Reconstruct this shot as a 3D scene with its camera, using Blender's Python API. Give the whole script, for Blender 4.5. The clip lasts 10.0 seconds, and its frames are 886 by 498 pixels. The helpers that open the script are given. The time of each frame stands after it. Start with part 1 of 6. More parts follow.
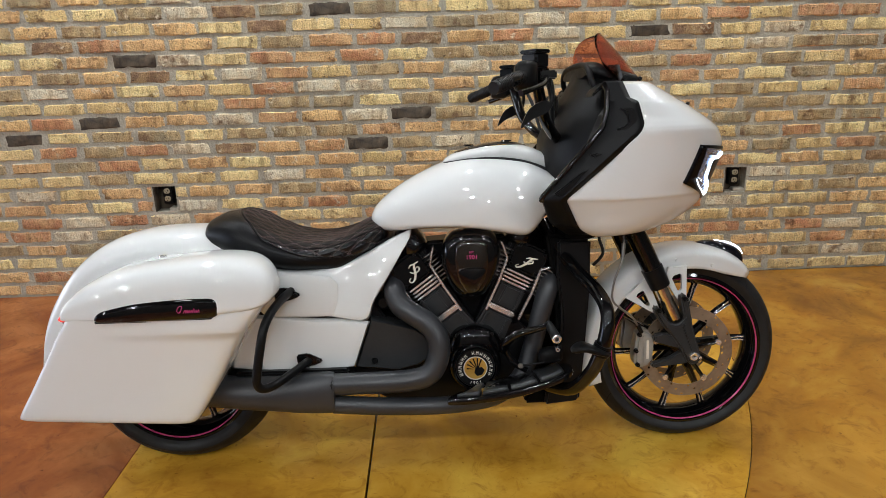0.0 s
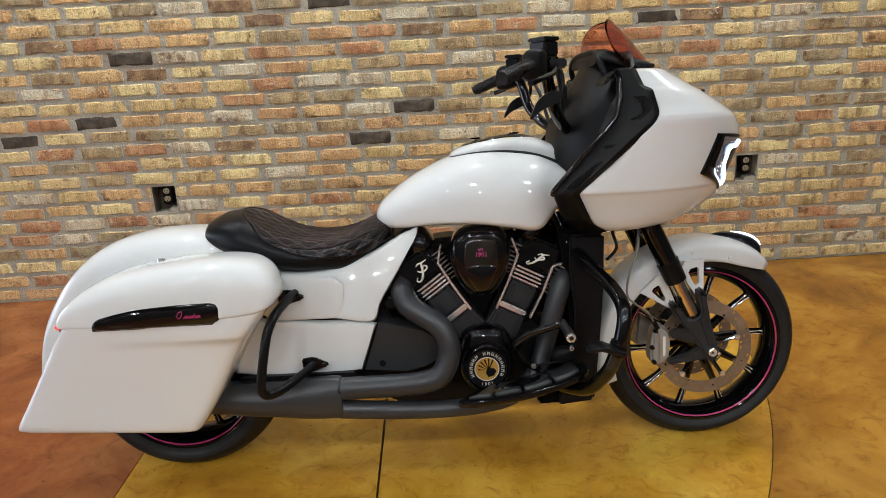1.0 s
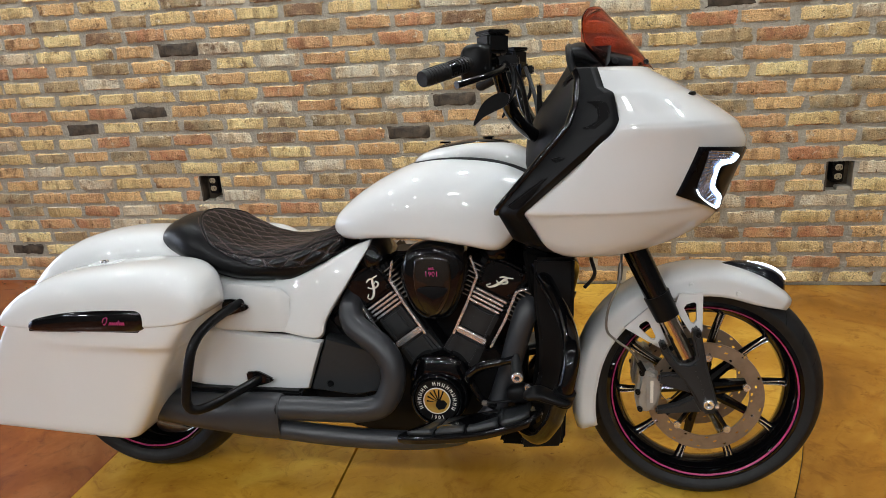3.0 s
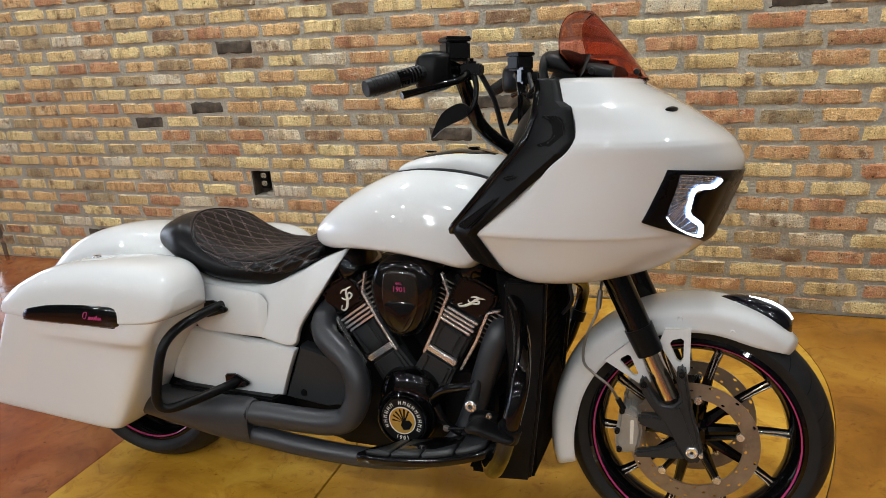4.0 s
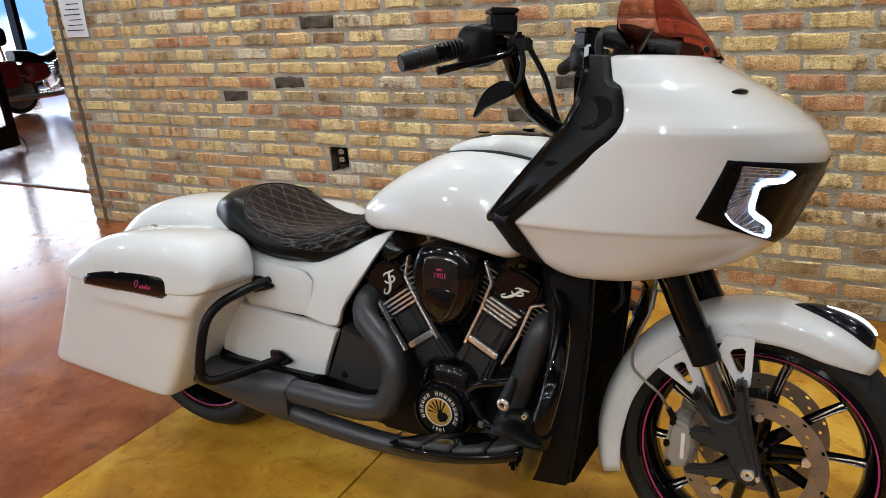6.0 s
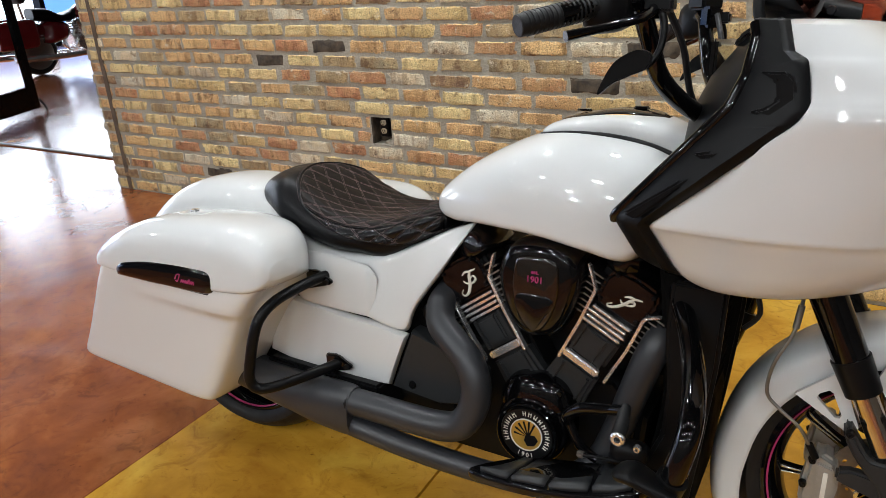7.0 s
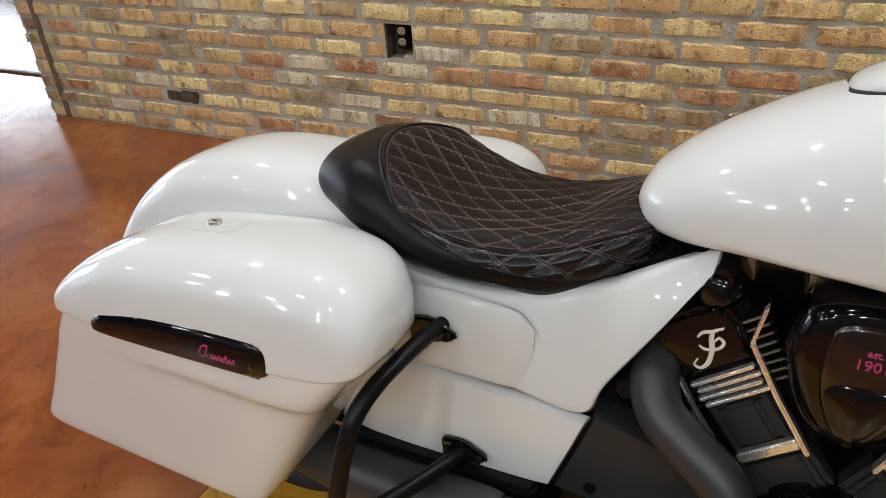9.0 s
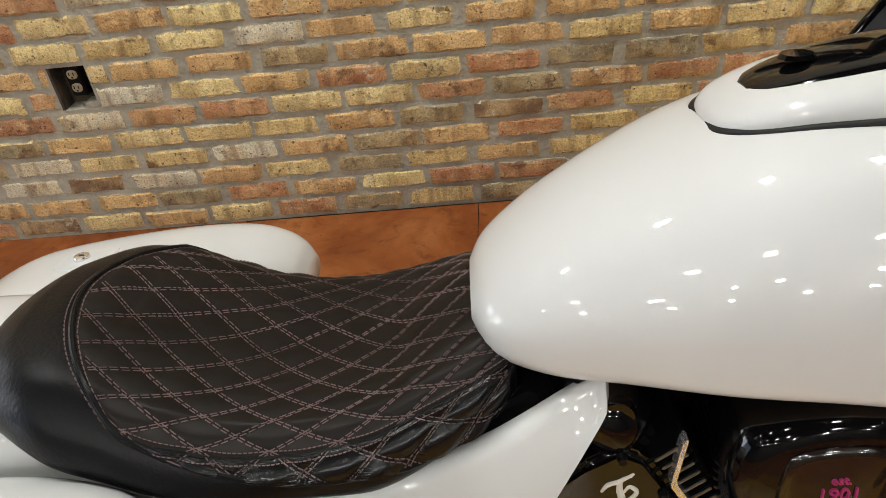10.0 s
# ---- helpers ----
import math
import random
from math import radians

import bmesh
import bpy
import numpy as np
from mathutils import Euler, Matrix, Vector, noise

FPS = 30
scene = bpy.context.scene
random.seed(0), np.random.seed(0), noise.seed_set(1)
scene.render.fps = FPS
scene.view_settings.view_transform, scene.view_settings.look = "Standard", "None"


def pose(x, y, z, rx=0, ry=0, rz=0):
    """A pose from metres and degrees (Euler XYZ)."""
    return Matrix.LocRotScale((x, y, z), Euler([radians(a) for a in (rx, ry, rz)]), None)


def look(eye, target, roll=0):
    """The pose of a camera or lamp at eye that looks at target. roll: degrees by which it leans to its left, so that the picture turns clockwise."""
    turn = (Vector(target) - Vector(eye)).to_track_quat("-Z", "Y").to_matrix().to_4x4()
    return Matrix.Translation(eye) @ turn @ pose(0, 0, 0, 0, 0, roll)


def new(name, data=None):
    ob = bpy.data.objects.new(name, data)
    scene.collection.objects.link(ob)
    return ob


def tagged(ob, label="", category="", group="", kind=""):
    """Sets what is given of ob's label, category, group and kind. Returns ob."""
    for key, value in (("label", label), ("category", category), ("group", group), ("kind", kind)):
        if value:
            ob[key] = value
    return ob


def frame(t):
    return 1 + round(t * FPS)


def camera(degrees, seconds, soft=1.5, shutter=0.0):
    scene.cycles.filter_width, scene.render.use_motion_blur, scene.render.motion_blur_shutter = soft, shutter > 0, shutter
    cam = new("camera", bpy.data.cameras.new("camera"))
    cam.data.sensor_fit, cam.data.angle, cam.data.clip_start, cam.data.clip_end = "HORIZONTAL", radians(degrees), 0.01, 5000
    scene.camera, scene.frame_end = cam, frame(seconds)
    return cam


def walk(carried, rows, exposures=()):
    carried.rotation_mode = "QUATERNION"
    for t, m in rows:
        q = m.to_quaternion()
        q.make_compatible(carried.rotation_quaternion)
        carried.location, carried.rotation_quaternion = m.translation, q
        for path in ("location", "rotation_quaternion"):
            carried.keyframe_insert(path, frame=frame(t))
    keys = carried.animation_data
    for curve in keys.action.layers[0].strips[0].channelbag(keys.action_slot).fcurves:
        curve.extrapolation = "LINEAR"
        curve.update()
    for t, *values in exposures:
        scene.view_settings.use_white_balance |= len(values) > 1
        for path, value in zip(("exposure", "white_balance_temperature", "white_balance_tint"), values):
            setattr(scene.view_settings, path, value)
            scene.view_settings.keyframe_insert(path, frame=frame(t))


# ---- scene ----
cam = camera(63.3, 10.0, 0.75)
PATH = [
    (0, (0.02, -2.099, 1.395), (0.057, -0.2, 0.768), -1.7),
    (0.5, (0.018, -2.077, 1.392), (0.057, -0.181, 0.757), -2.3),
    (1, (0.008, -2.024, 1.385), (0.035, -0.131, 0.74), -2.9),
    (1.5, (0.066, -1.964, 1.379), (0.042, -0.075, 0.724), -3.4),
    (2, (0.242, -1.915, 1.381), (0.134, -0.031, 0.72), -3.7),
    (2.5, (0.381, -1.856, 1.373), (0.159, 0.018, 0.71), -3.8),
    (4, (0.83, -1.577, 1.369), (0.163, 0.19, 0.711), -4.0),
    (4.5, (0.991, -1.551, 1.368), (0.218, 0.172, 0.708), -3.8),
    (5, (1.046, -1.537, 1.359), (0.185, 0.142, 0.695), -4.2),
    (5.2, (1.051, -1.543, 1.354), (0.169, 0.127, 0.694), -4.3),
    (6.5, (0.771, -1.356, 1.335), (-0.156, 0.261, 0.608), -3.8),
    (7, (0.649, -1.293, 1.324), (-0.288, 0.295, 0.551), -3.5),
    (7.5, (0.522, -1.181, 1.311), (-0.415, 0.375, 0.473), -3.0),
    (8, (0.363, -1.054, 1.296), (-0.563, 0.467, 0.386), -3.1),
    (8.5, (0.179, -0.947, 1.287), (-0.691, 0.563, 0.306), -3.5),
    (9, (-0.009, -0.836, 1.269), (-0.774, 0.684, 0.219), -4.0),
    (9.2, (-0.048, -0.795, 1.261), (-0.742, 0.742, 0.186), -4.3),
    (9.5, (-0.09, -0.689, 1.244), (-0.622, 0.886, 0.132), -4.9),
    (9.6, (-0.098, -0.642, 1.247), (-0.558, 0.946, 0.122), -5.3),
    (9.8, (-0.119, -0.544, 1.249), (-0.425, 1.072, 0.111), -6.1),
    (10, (-0.135, -0.464, 1.255), (-0.264, 1.165, 0.102), -7.0),
]
walk(cam, [(t, look(eye, target, roll)) for t, eye, target, roll in PATH], [(0, 0.07, 6500, 10), (6.5, 0.06, 6500, 10), (8.0, 0.03, 6500, 10), (9.0, -0.10, 6700, 10), (9.5, -0.12, 6900, 10), (10, -0.10, 7100, 10)])


# ---- world and lights ----
WALL_Y = 1.553
CEILING = 3.7
world = bpy.data.worlds.new("daylight")
scene.world = world
world.use_nodes = True
sky = world.node_tree.nodes.new("ShaderNodeTexSky")
sky.sky_type, sky.sun_disc, sky.sun_elevation, sky.sun_rotation = "NISHITA", False, radians(40), radians(200)
world.node_tree.links.new(sky.outputs[0], world.node_tree.nodes["Background"].inputs[0])
world.node_tree.nodes["Background"].inputs[1].default_value = 0.12


def area_lamp(name, x, y, z, sx, sy, power, colour, aim=None):
    data = bpy.data.lights.new(name, "AREA")
    data.shape, data.size, data.size_y, data.energy, data.color = "RECTANGLE", sx, sy, power, colour
    ob = new(name, data)
    ob.matrix_world = look((x, y, z), aim) if aim else pose(x, y, z)
    return ob


WARM = (0.94, 1.0, 1.045)
scatter = random.Random(4)
SPOTS = [(x + scatter.uniform(-0.45, 0.45), y) for y in (-1.6, -3.4, -5.2) for x in (-5.2, -3.4, -1.7, -0.1, 1.5, 3.1)]
WASH = [(x, 0.85) for x in (-2.9, -1.5, -0.1, 1.3, 2.7)]
for fx, fy in SPOTS + WASH:
    size, power = (0.20, {-1.6: 6, -3.4: 22, -5.2: 44}[fy]) if fy < 0 else (0.12, 23)
    area_lamp("ceiling_lamp", fx, fy, CEILING - 0.31, size, size, power, WARM)
area_lamp("window_daylight", -12.2, 3.5, 1.9, 9.0, 2.6, 480, (0.82, 0.90, 1.0), (-5, 3.5, 0.6))

# ---- materials ----


def surf(name, col, rough=0.5, metal=0.0, coat=0.0, col2=None, var=0.12, scale=6.0, fine=90.0, bump=0.0, bump_scale=250.0, spec=0.5, wear=0.0, dist=0.002):
    """A procedural surface: colour at two scales, uneven gloss, fine relief."""
    m = bpy.data.materials.new(name)
    m.use_nodes = True
    t = m.node_tree
    b = t.nodes["Principled BSDF"]
    co = t.nodes.new("ShaderNodeTexCoord").outputs["Object"]

    def noise_node(sc, detail=4.0):
        n = t.nodes.new("ShaderNodeTexNoise")
        n.inputs["Scale"].default_value, n.inputs["Detail"].default_value = sc, detail
        t.links.new(co, n.inputs["Vector"])
        return n.outputs["Fac"]

    def mix(fac, a, c):
        n = t.nodes.new("ShaderNodeMix")
        n.data_type = "RGBA"
        t.links.new(fac, n.inputs["Factor"])
        for value, k in ((a, 6), (c, 7)):
            if isinstance(value, tuple):
                n.inputs[k].default_value = (*value, 1)
            else:
                t.links.new(value, n.inputs[k])
        return n.outputs[2]

    def ranged(fac, lo, hi, out_lo=0.0, out_hi=1.0):
        n = t.nodes.new("ShaderNodeMapRange")
        t.links.new(fac, n.inputs[0])
        for k, v in enumerate((lo, hi, out_lo, out_hi), 1):
            n.inputs[k].default_value = v
        return n.outputs[0]

    dark = tuple(c * (1 - var) for c in col)
    light = tuple(min(1, c * (1 + var)) for c in col)
    big = mix(ranged(noise_node(scale), 0.3, 0.7), dark, col2 or light)
    small = mix(ranged(noise_node(fine, 2.0), 0.35, 0.7, 0.0, 0.5), big, light)
    t.links.new(small, b.inputs["Base Color"])
    b.inputs["Metallic"].default_value = metal
    b.inputs["Coat Weight"].default_value = coat
    b.inputs["Coat Roughness"].default_value = 0.015
    b.inputs["Specular IOR Level"].default_value = spec
    t.links.new(ranged(noise_node(scale * 2.3), 0.3, 0.7, max(0.02, rough * (0.85 - wear)), min(1, rough * (1.15 + wear))), b.inputs["Roughness"])
    if bump:
        n = t.nodes.new("ShaderNodeBump")
        n.inputs["Strength"].default_value, n.inputs["Distance"].default_value = bump, dist
        t.links.new(noise_node(bump_scale, 3.0), n.inputs["Height"])
        t.links.new(n.outputs[0], b.inputs["Normal"])
    return m


def glow(name, colour, strength):
    m = bpy.data.materials.new(name)
    m.use_nodes = True
    b = m.node_tree.nodes["Principled BSDF"]
    b.inputs["Base Color"].default_value = (*colour, 1)
    b.inputs["Emission Color"].default_value = (*colour, 1)
    b.inputs["Emission Strength"].default_value = strength
    return m


def glass(name, colour, rough=0.02, ior=1.45):
    m = bpy.data.materials.new(name)
    m.use_nodes = True
    b = m.node_tree.nodes["Principled BSDF"]
    b.inputs["Base Color"].default_value = (*colour, 1)
    b.inputs["Transmission Weight"].default_value, b.inputs["Roughness"].default_value, b.inputs["IOR"].default_value = 1.0, rough, ior
    return m


def brick_surface():
    """Reclaimed common brick: the tone changes from brick to brick, with stains, burnt patches and pitted faces."""
    m = bpy.data.materials.new("old_brick")
    m.use_nodes = True
    t = m.node_tree
    b = t.nodes["Principled BSDF"]
    info, geo, co = t.nodes.new("ShaderNodeObjectInfo"), t.nodes.new("ShaderNodeNewGeometry"), t.nodes.new("ShaderNodeTexCoord")

    def calc(op, a, c):
        n = t.nodes.new("ShaderNodeMath")
        n.operation = op
        for k, v in enumerate((a, c)):
            if isinstance(v, (int, float)):
                n.inputs[k].default_value = v
            else:
                t.links.new(v, n.inputs[k])
        return n.outputs[0]

    pick = calc("FRACT", calc("ADD", calc("MULTIPLY", info.outputs["Random"], 7.31), calc("MULTIPLY", geo.outputs["Random Per Island"], 5.17)), 0)
    shift = t.nodes.new("ShaderNodeCombineXYZ")
    for k in range(3):
        t.links.new(calc("MULTIPLY", pick, 37.0 + 11 * k), shift.inputs[k])
    add = t.nodes.new("ShaderNodeVectorMath")
    t.links.new(geo.outputs["Position"], add.inputs[0]), t.links.new(shift.outputs[0], add.inputs[1])

    def noise_node(sc, detail=4.0, rough=0.55):
        n = t.nodes.new("ShaderNodeTexNoise")
        n.inputs["Scale"].default_value, n.inputs["Detail"].default_value, n.inputs["Roughness"].default_value = sc, detail, rough
        t.links.new(add.outputs[0], n.inputs["Vector"])
        return n.outputs["Fac"]

    def ramp(fac, stops, kind="LINEAR"):
        n = t.nodes.new("ShaderNodeValToRGB")
        n.color_ramp.interpolation = kind
        while len(n.color_ramp.elements) < len(stops):
            n.color_ramp.elements.new(0.5)
        for e, (p, c) in zip(n.color_ramp.elements, stops):
            e.position, e.color = p, (*c, 1)
        t.links.new(fac, n.inputs[0])
        return n.outputs[0]

    def mix(fac, a, c, blend="MIX"):
        n = t.nodes.new("ShaderNodeMix")
        n.data_type, n.blend_type = "RGBA", blend
        if isinstance(fac, float):
            n.inputs[0].default_value = fac
        else:
            t.links.new(fac, n.inputs[0])
        for v, k in ((a, 6), (c, 7)):
            if isinstance(v, tuple):
                n.inputs[k].default_value = (*v, 1)
            else:
                t.links.new(v, n.inputs[k])
        return n.outputs[2]

    tone = ramp(pick, TONES, "CONSTANT")
    mottled = mix(ramp(noise_node(14.0), [(0.40, (0, 0, 0)), (0.60, (1, 1, 1))]), tone, mix(0.42, tone, (0.78, 0.54, 0.26)))
    flat = t.nodes.new("ShaderNodeVectorMath")
    flat.operation, flat.inputs[1].default_value = "MULTIPLY", (1.0, 1.0, 0.16)
    t.links.new(add.outputs[0], flat.inputs[0])
    bands = t.nodes.new("ShaderNodeTexNoise")
    bands.inputs["Scale"].default_value, bands.inputs["Detail"].default_value = 30.0, 3.0
    t.links.new(flat.outputs[0], bands.inputs["Vector"])
    banded = mix(ramp(bands.outputs["Fac"], [(0.52, (0, 0, 0)), (0.66, (0.75, 0.75, 0.75))]), mottled, mix(0.62, mottled, (0.20, 0.105, 0.05)))
    burnt = mix(ramp(noise_node(9.0, 5.0, 0.7), [(0.57, (0, 0, 0)), (0.66, (0.8, 0.8, 0.8))]), banded, (0.17, 0.09, 0.05))
    pale = mix(ramp(noise_node(21.0, 5.0, 0.7), [(0.60, (0, 0, 0)), (0.68, (0.8, 0.8, 0.8))]), burnt, (0.70, 0.60, 0.42))
    specks = mix(ramp(noise_node(190.0, 2.0), [(0.40, (0.5, 0.5, 0.5)), (0.52, (0, 0, 0))]), pale, mix(0.6, pale, (0.10, 0.06, 0.035)))
    pits = mix(ramp(noise_node(85.0, 3.0), [(0.30, (0.8, 0.8, 0.8)), (0.37, (0, 0, 0))]), specks, (0.055, 0.035, 0.022))
    # mortar smeared over the worn arrises
    uv = t.nodes.new("ShaderNodeUVMap")
    parts_uv = t.nodes.new("ShaderNodeSeparateXYZ")
    t.links.new(uv.outputs[0], parts_uv.inputs[0])
    inset = [calc("MULTIPLY", calc("SUBTRACT", 0.5, calc("ABSOLUTE", calc("SUBTRACT", parts_uv.outputs[k], 0.5), 0)), size) for k, size in ((0, 0.2085), (1, 0.0605))]
    depth_in = calc("ADD", calc("MINIMUM", inset[0], inset[1]), calc("MULTIPLY", calc("SUBTRACT", noise_node(34.0, 4.0, 0.7), 0.5), 0.036))
    smeared = mix(ramp(calc("MULTIPLY", depth_in, 50.0), [(0.06, (0.9, 0.9, 0.9)), (0.16, (0, 0, 0))]), pits, (0.37, 0.335, 0.262))
    t.links.new(smeared, b.inputs["Base Color"])
    b.inputs["Roughness"].default_value, b.inputs["Specular IOR Level"].default_value = 0.88, 0.25
    n = t.nodes.new("ShaderNodeBump")
    n.inputs["Strength"].default_value, n.inputs["Distance"].default_value = 0.9, 0.011
    t.links.new(calc("ADD", noise_node(45.0, 5.0, 0.65), calc("MULTIPLY", noise_node(150.0, 2.0), 0.5)), n.inputs["Height"])
    t.links.new(n.outputs[0], b.inputs["Normal"])
    return m


TONES = [(0.0, (0.720, 0.530, 0.235)), (0.11, (0.780, 0.500, 0.225)), (0.21, (0.690, 0.420, 0.190)), (0.29, (0.560, 0.255, 0.130)), (0.36, (0.780, 0.600, 0.290)), (0.47, (0.400, 0.300, 0.165)),
         (0.55, (0.860, 0.690, 0.330)), (0.65, (0.500, 0.240, 0.125)), (0.71, (0.330, 0.270, 0.165)), (0.77, (0.700, 0.430, 0.200)), (0.86, (0.690, 0.620, 0.460)), (0.92, (0.250, 0.150, 0.090)), (0.96, (0.600, 0.330, 0.160))]
BRICK = brick_surface()
BRICK_DARK = surf("burnt_brick", (0.052, 0.044, 0.037), 0.85, spec=0.2, col2=(0.14, 0.105, 0.07), var=0.5, scale=25, fine=120, bump=0.6, bump_scale=60, dist=0.004)
MORTAR = surf("mortar", (0.36, 0.325, 0.258), 0.95, var=0.25, scale=7, fine=80, bump=0.9, bump_scale=90, dist=0.006)


def stained_concrete(name, low, mid, high, spots):
    """Acid-stained, sealed concrete: cloudy tones, darker bleeding and a glossy, slightly uneven sealer."""
    m = bpy.data.materials.new(name)
    m.use_nodes = True
    t = m.node_tree
    b = t.nodes["Principled BSDF"]
    pos = t.nodes.new("ShaderNodeNewGeometry").outputs["Position"]

    def noise_node(sc, detail=6.0, distort=0.6, rough=0.6):
        n = t.nodes.new("ShaderNodeTexNoise")
        n.inputs["Scale"].default_value, n.inputs["Detail"].default_value, n.inputs["Distortion"].default_value = sc, detail, distort
        n.inputs["Roughness"].default_value = rough
        t.links.new(pos, n.inputs["Vector"])
        return n.outputs["Fac"]

    r = t.nodes.new("ShaderNodeValToRGB")
    r.color_ramp.elements.new(0.5)
    for e, (p, c) in zip(r.color_ramp.elements, ((0.3, low), (0.5, mid), (0.68, high))):
        e.position, e.color = p, (*c, 1)
    t.links.new(noise_node(2.2), r.inputs[0])
    f = t.nodes.new("ShaderNodeMapRange")
    t.links.new(noise_node(11.0, 8.0, 1.5, 0.7), f.inputs[0])
    for k, v in enumerate((0.52, 0.72, 0.0, 0.65), 1):
        f.inputs[k].default_value = v
    x = t.nodes.new("ShaderNodeMix")
    x.data_type = "RGBA"
    t.links.new(f.outputs[0], x.inputs[0]), t.links.new(r.outputs[0], x.inputs[6])
    x.inputs[7].default_value = (*spots, 1)
    h = t.nodes.new("ShaderNodeMapRange")
    t.links.new(noise_node(38.0, 4.0, 0.3, 0.6), h.inputs[0])
    for k, v in enumerate((0.66, 0.74, 0.0, 0.6), 1):
        h.inputs[k].default_value = v
    w = t.nodes.new("ShaderNodeMix")
    w.data_type = "RGBA"
    t.links.new(h.outputs[0], w.inputs[0]), t.links.new(x.outputs[2], w.inputs[6])
    w.inputs[7].default_value = (*(c * 0.5 for c in spots), 1)
    t.links.new(w.outputs[2], b.inputs["Base Color"])
    g = t.nodes.new("ShaderNodeMapRange")
    t.links.new(noise_node(5.0), g.inputs[0])
    for k, v in enumerate((0.3, 0.7, 0.14, 0.26), 1):
        g.inputs[k].default_value = v
    t.links.new(g.outputs[0], b.inputs["Roughness"])
    n = t.nodes.new("ShaderNodeBump")
    n.inputs["Strength"].default_value, n.inputs["Distance"].default_value = 0.12, 0.004
    t.links.new(noise_node(14.0), n.inputs["Height"])
    t.links.new(n.outputs[0], b.inputs["Normal"])
    return m


AMBER = stained_concrete("amber_concrete", (0.32, 0.137, 0.014), (0.53, 0.270, 0.028), (0.70, 0.42, 0.060), (0.25, 0.087, 0.011))
RUSSET = stained_concrete("russet_concrete", (0.145, 0.038, 0.013), (0.25, 0.070, 0.019), (0.37, 0.132, 0.040), (0.095, 0.026, 0.014))
AMBER_DEEP = stained_concrete("deep_amber_concrete", (0.19, 0.073, 0.009), (0.34, 0.145, 0.015), (0.47, 0.235, 0.030), (0.15, 0.050, 0.008))
SEALANT = surf("brown_sealant", (0.11, 0.075, 0.048), 0.8, var=0.3, scale=9, bump=0.6, bump_scale=60, dist=0.006)
JOINT = surf("floor_joint_filler", (0.05, 0.035, 0.02), 0.7)
PEARL = surf("pearl_white_paint", (0.61, 0.615, 0.608), 0.40, coat=1.0, spec=0.2, var=0.015, scale=3, fine=900)
GLOSS = surf("gloss_black_paint", (0.002, 0.002, 0.0023), 0.10, coat=0.62, spec=0.12, var=0.3)
SATIN = surf("satin_black_metal", (0.004, 0.004, 0.0043), 0.34, spec=0.15, var=0.3, bump=0.15, bump_scale=500, dist=0.0006)
EXHAUST = surf("exhaust_black_ceramic", (0.021, 0.022, 0.025), 0.42, var=0.2, scale=4, bump=0.1, bump_scale=600, dist=0.0005)
PLASTIC = surf("textured_black_plastic", (0.0032, 0.0032, 0.0035), 0.45, spec=0.16, var=0.2, bump=0.15, bump_scale=700, dist=0.0004)
CHROME = surf("bright_machined_metal", (0.85, 0.85, 0.85), 0.2, metal=0.85, var=0.15, fine=300, bump=0.5, bump_scale=260, dist=0.0012)
STEEL = surf("cast_grey_metal", (0.24, 0.23, 0.21), 0.42, metal=0.9, var=0.15, bump=0.2)
SLIDER = surf("polished_fork_slider", (0.62, 0.55, 0.46), 0.1, metal=1.0, var=0.04)
DISC = surf("bronzed_brake_disc", (0.30, 0.235, 0.175), 0.42, metal=0.8, var=0.2, scale=20)
RUBBER = surf("tyre_rubber", (0.009, 0.009, 0.0095), 0.5, spec=0.3, var=0.3, scale=15, bump=0.3, bump_scale=300, dist=0.001)
LEATHER = surf("black_leather", (0.004, 0.004, 0.0046), 0.34, spec=0.15, var=0.25, scale=10, fine=160, bump=0.4, bump_scale=240, dist=0.0012)
LEATHER_SHINY = surf("polished_black_leather", (0.004, 0.004, 0.0045), 0.24, spec=0.32, var=0.25, scale=10, fine=160, bump=0.35, bump_scale=200, dist=0.0010)
LEATHER_BROWN = surf("dark_brown_leather", (0.0085, 0.0062, 0.005), 0.46, spec=0.16, var=0.25, scale=9, fine=160, bump=0.15, bump_scale=300, dist=0.0008)
THREAD = surf("mauve_thread", (0.12, 0.078, 0.076), 0.75)
ENGINE_GREY = surf("charcoal_engine_paint", (0.019, 0.020, 0.021), 0.40, spec=0.32, var=0.25, bump=0.2, bump_scale=500, dist=0.0006)
HOUSING = surf("black_lamp_housing", (0.003, 0.003, 0.004), 0.3, spec=0.08)
CALIPER = surf("cast_light_alloy", (0.34, 0.335, 0.31), 0.42, metal=0.55, var=0.15, bump=0.25, bump_scale=400, dist=0.0008)
TYRE = surf("worn_tyre_rubber", (0.0085, 0.0085, 0.0088), 0.55, spec=0.3, var=0.25, scale=15, bump=0.3, bump_scale=300, dist=0.001)
MATT = surf("matt_black_core", (0.003, 0.003, 0.003), 0.8, spec=0.04)
PINK = surf("magenta_paint", (0.40, 0.025, 0.14), 0.35)
PINSTRIPE = surf("magenta_pinstripe", (0.42, 0.035, 0.14), 0.3)
GOLD = surf("gold_enamel", (0.55, 0.32, 0.06), 0.3, metal=0.6)
BRONZE = surf("bronze_tinted_gloss", (0.009, 0.006, 0.004), 0.14, coat=0.5, var=0.2)
CREAM = surf("cream_enamel", (0.68, 0.64, 0.56), 0.35)
IVORY = surf("ivory_plastic", (0.30, 0.25, 0.16), 0.45)
PAPER = surf("white_paper", (0.76, 0.77, 0.8), 0.8, var=0.03)
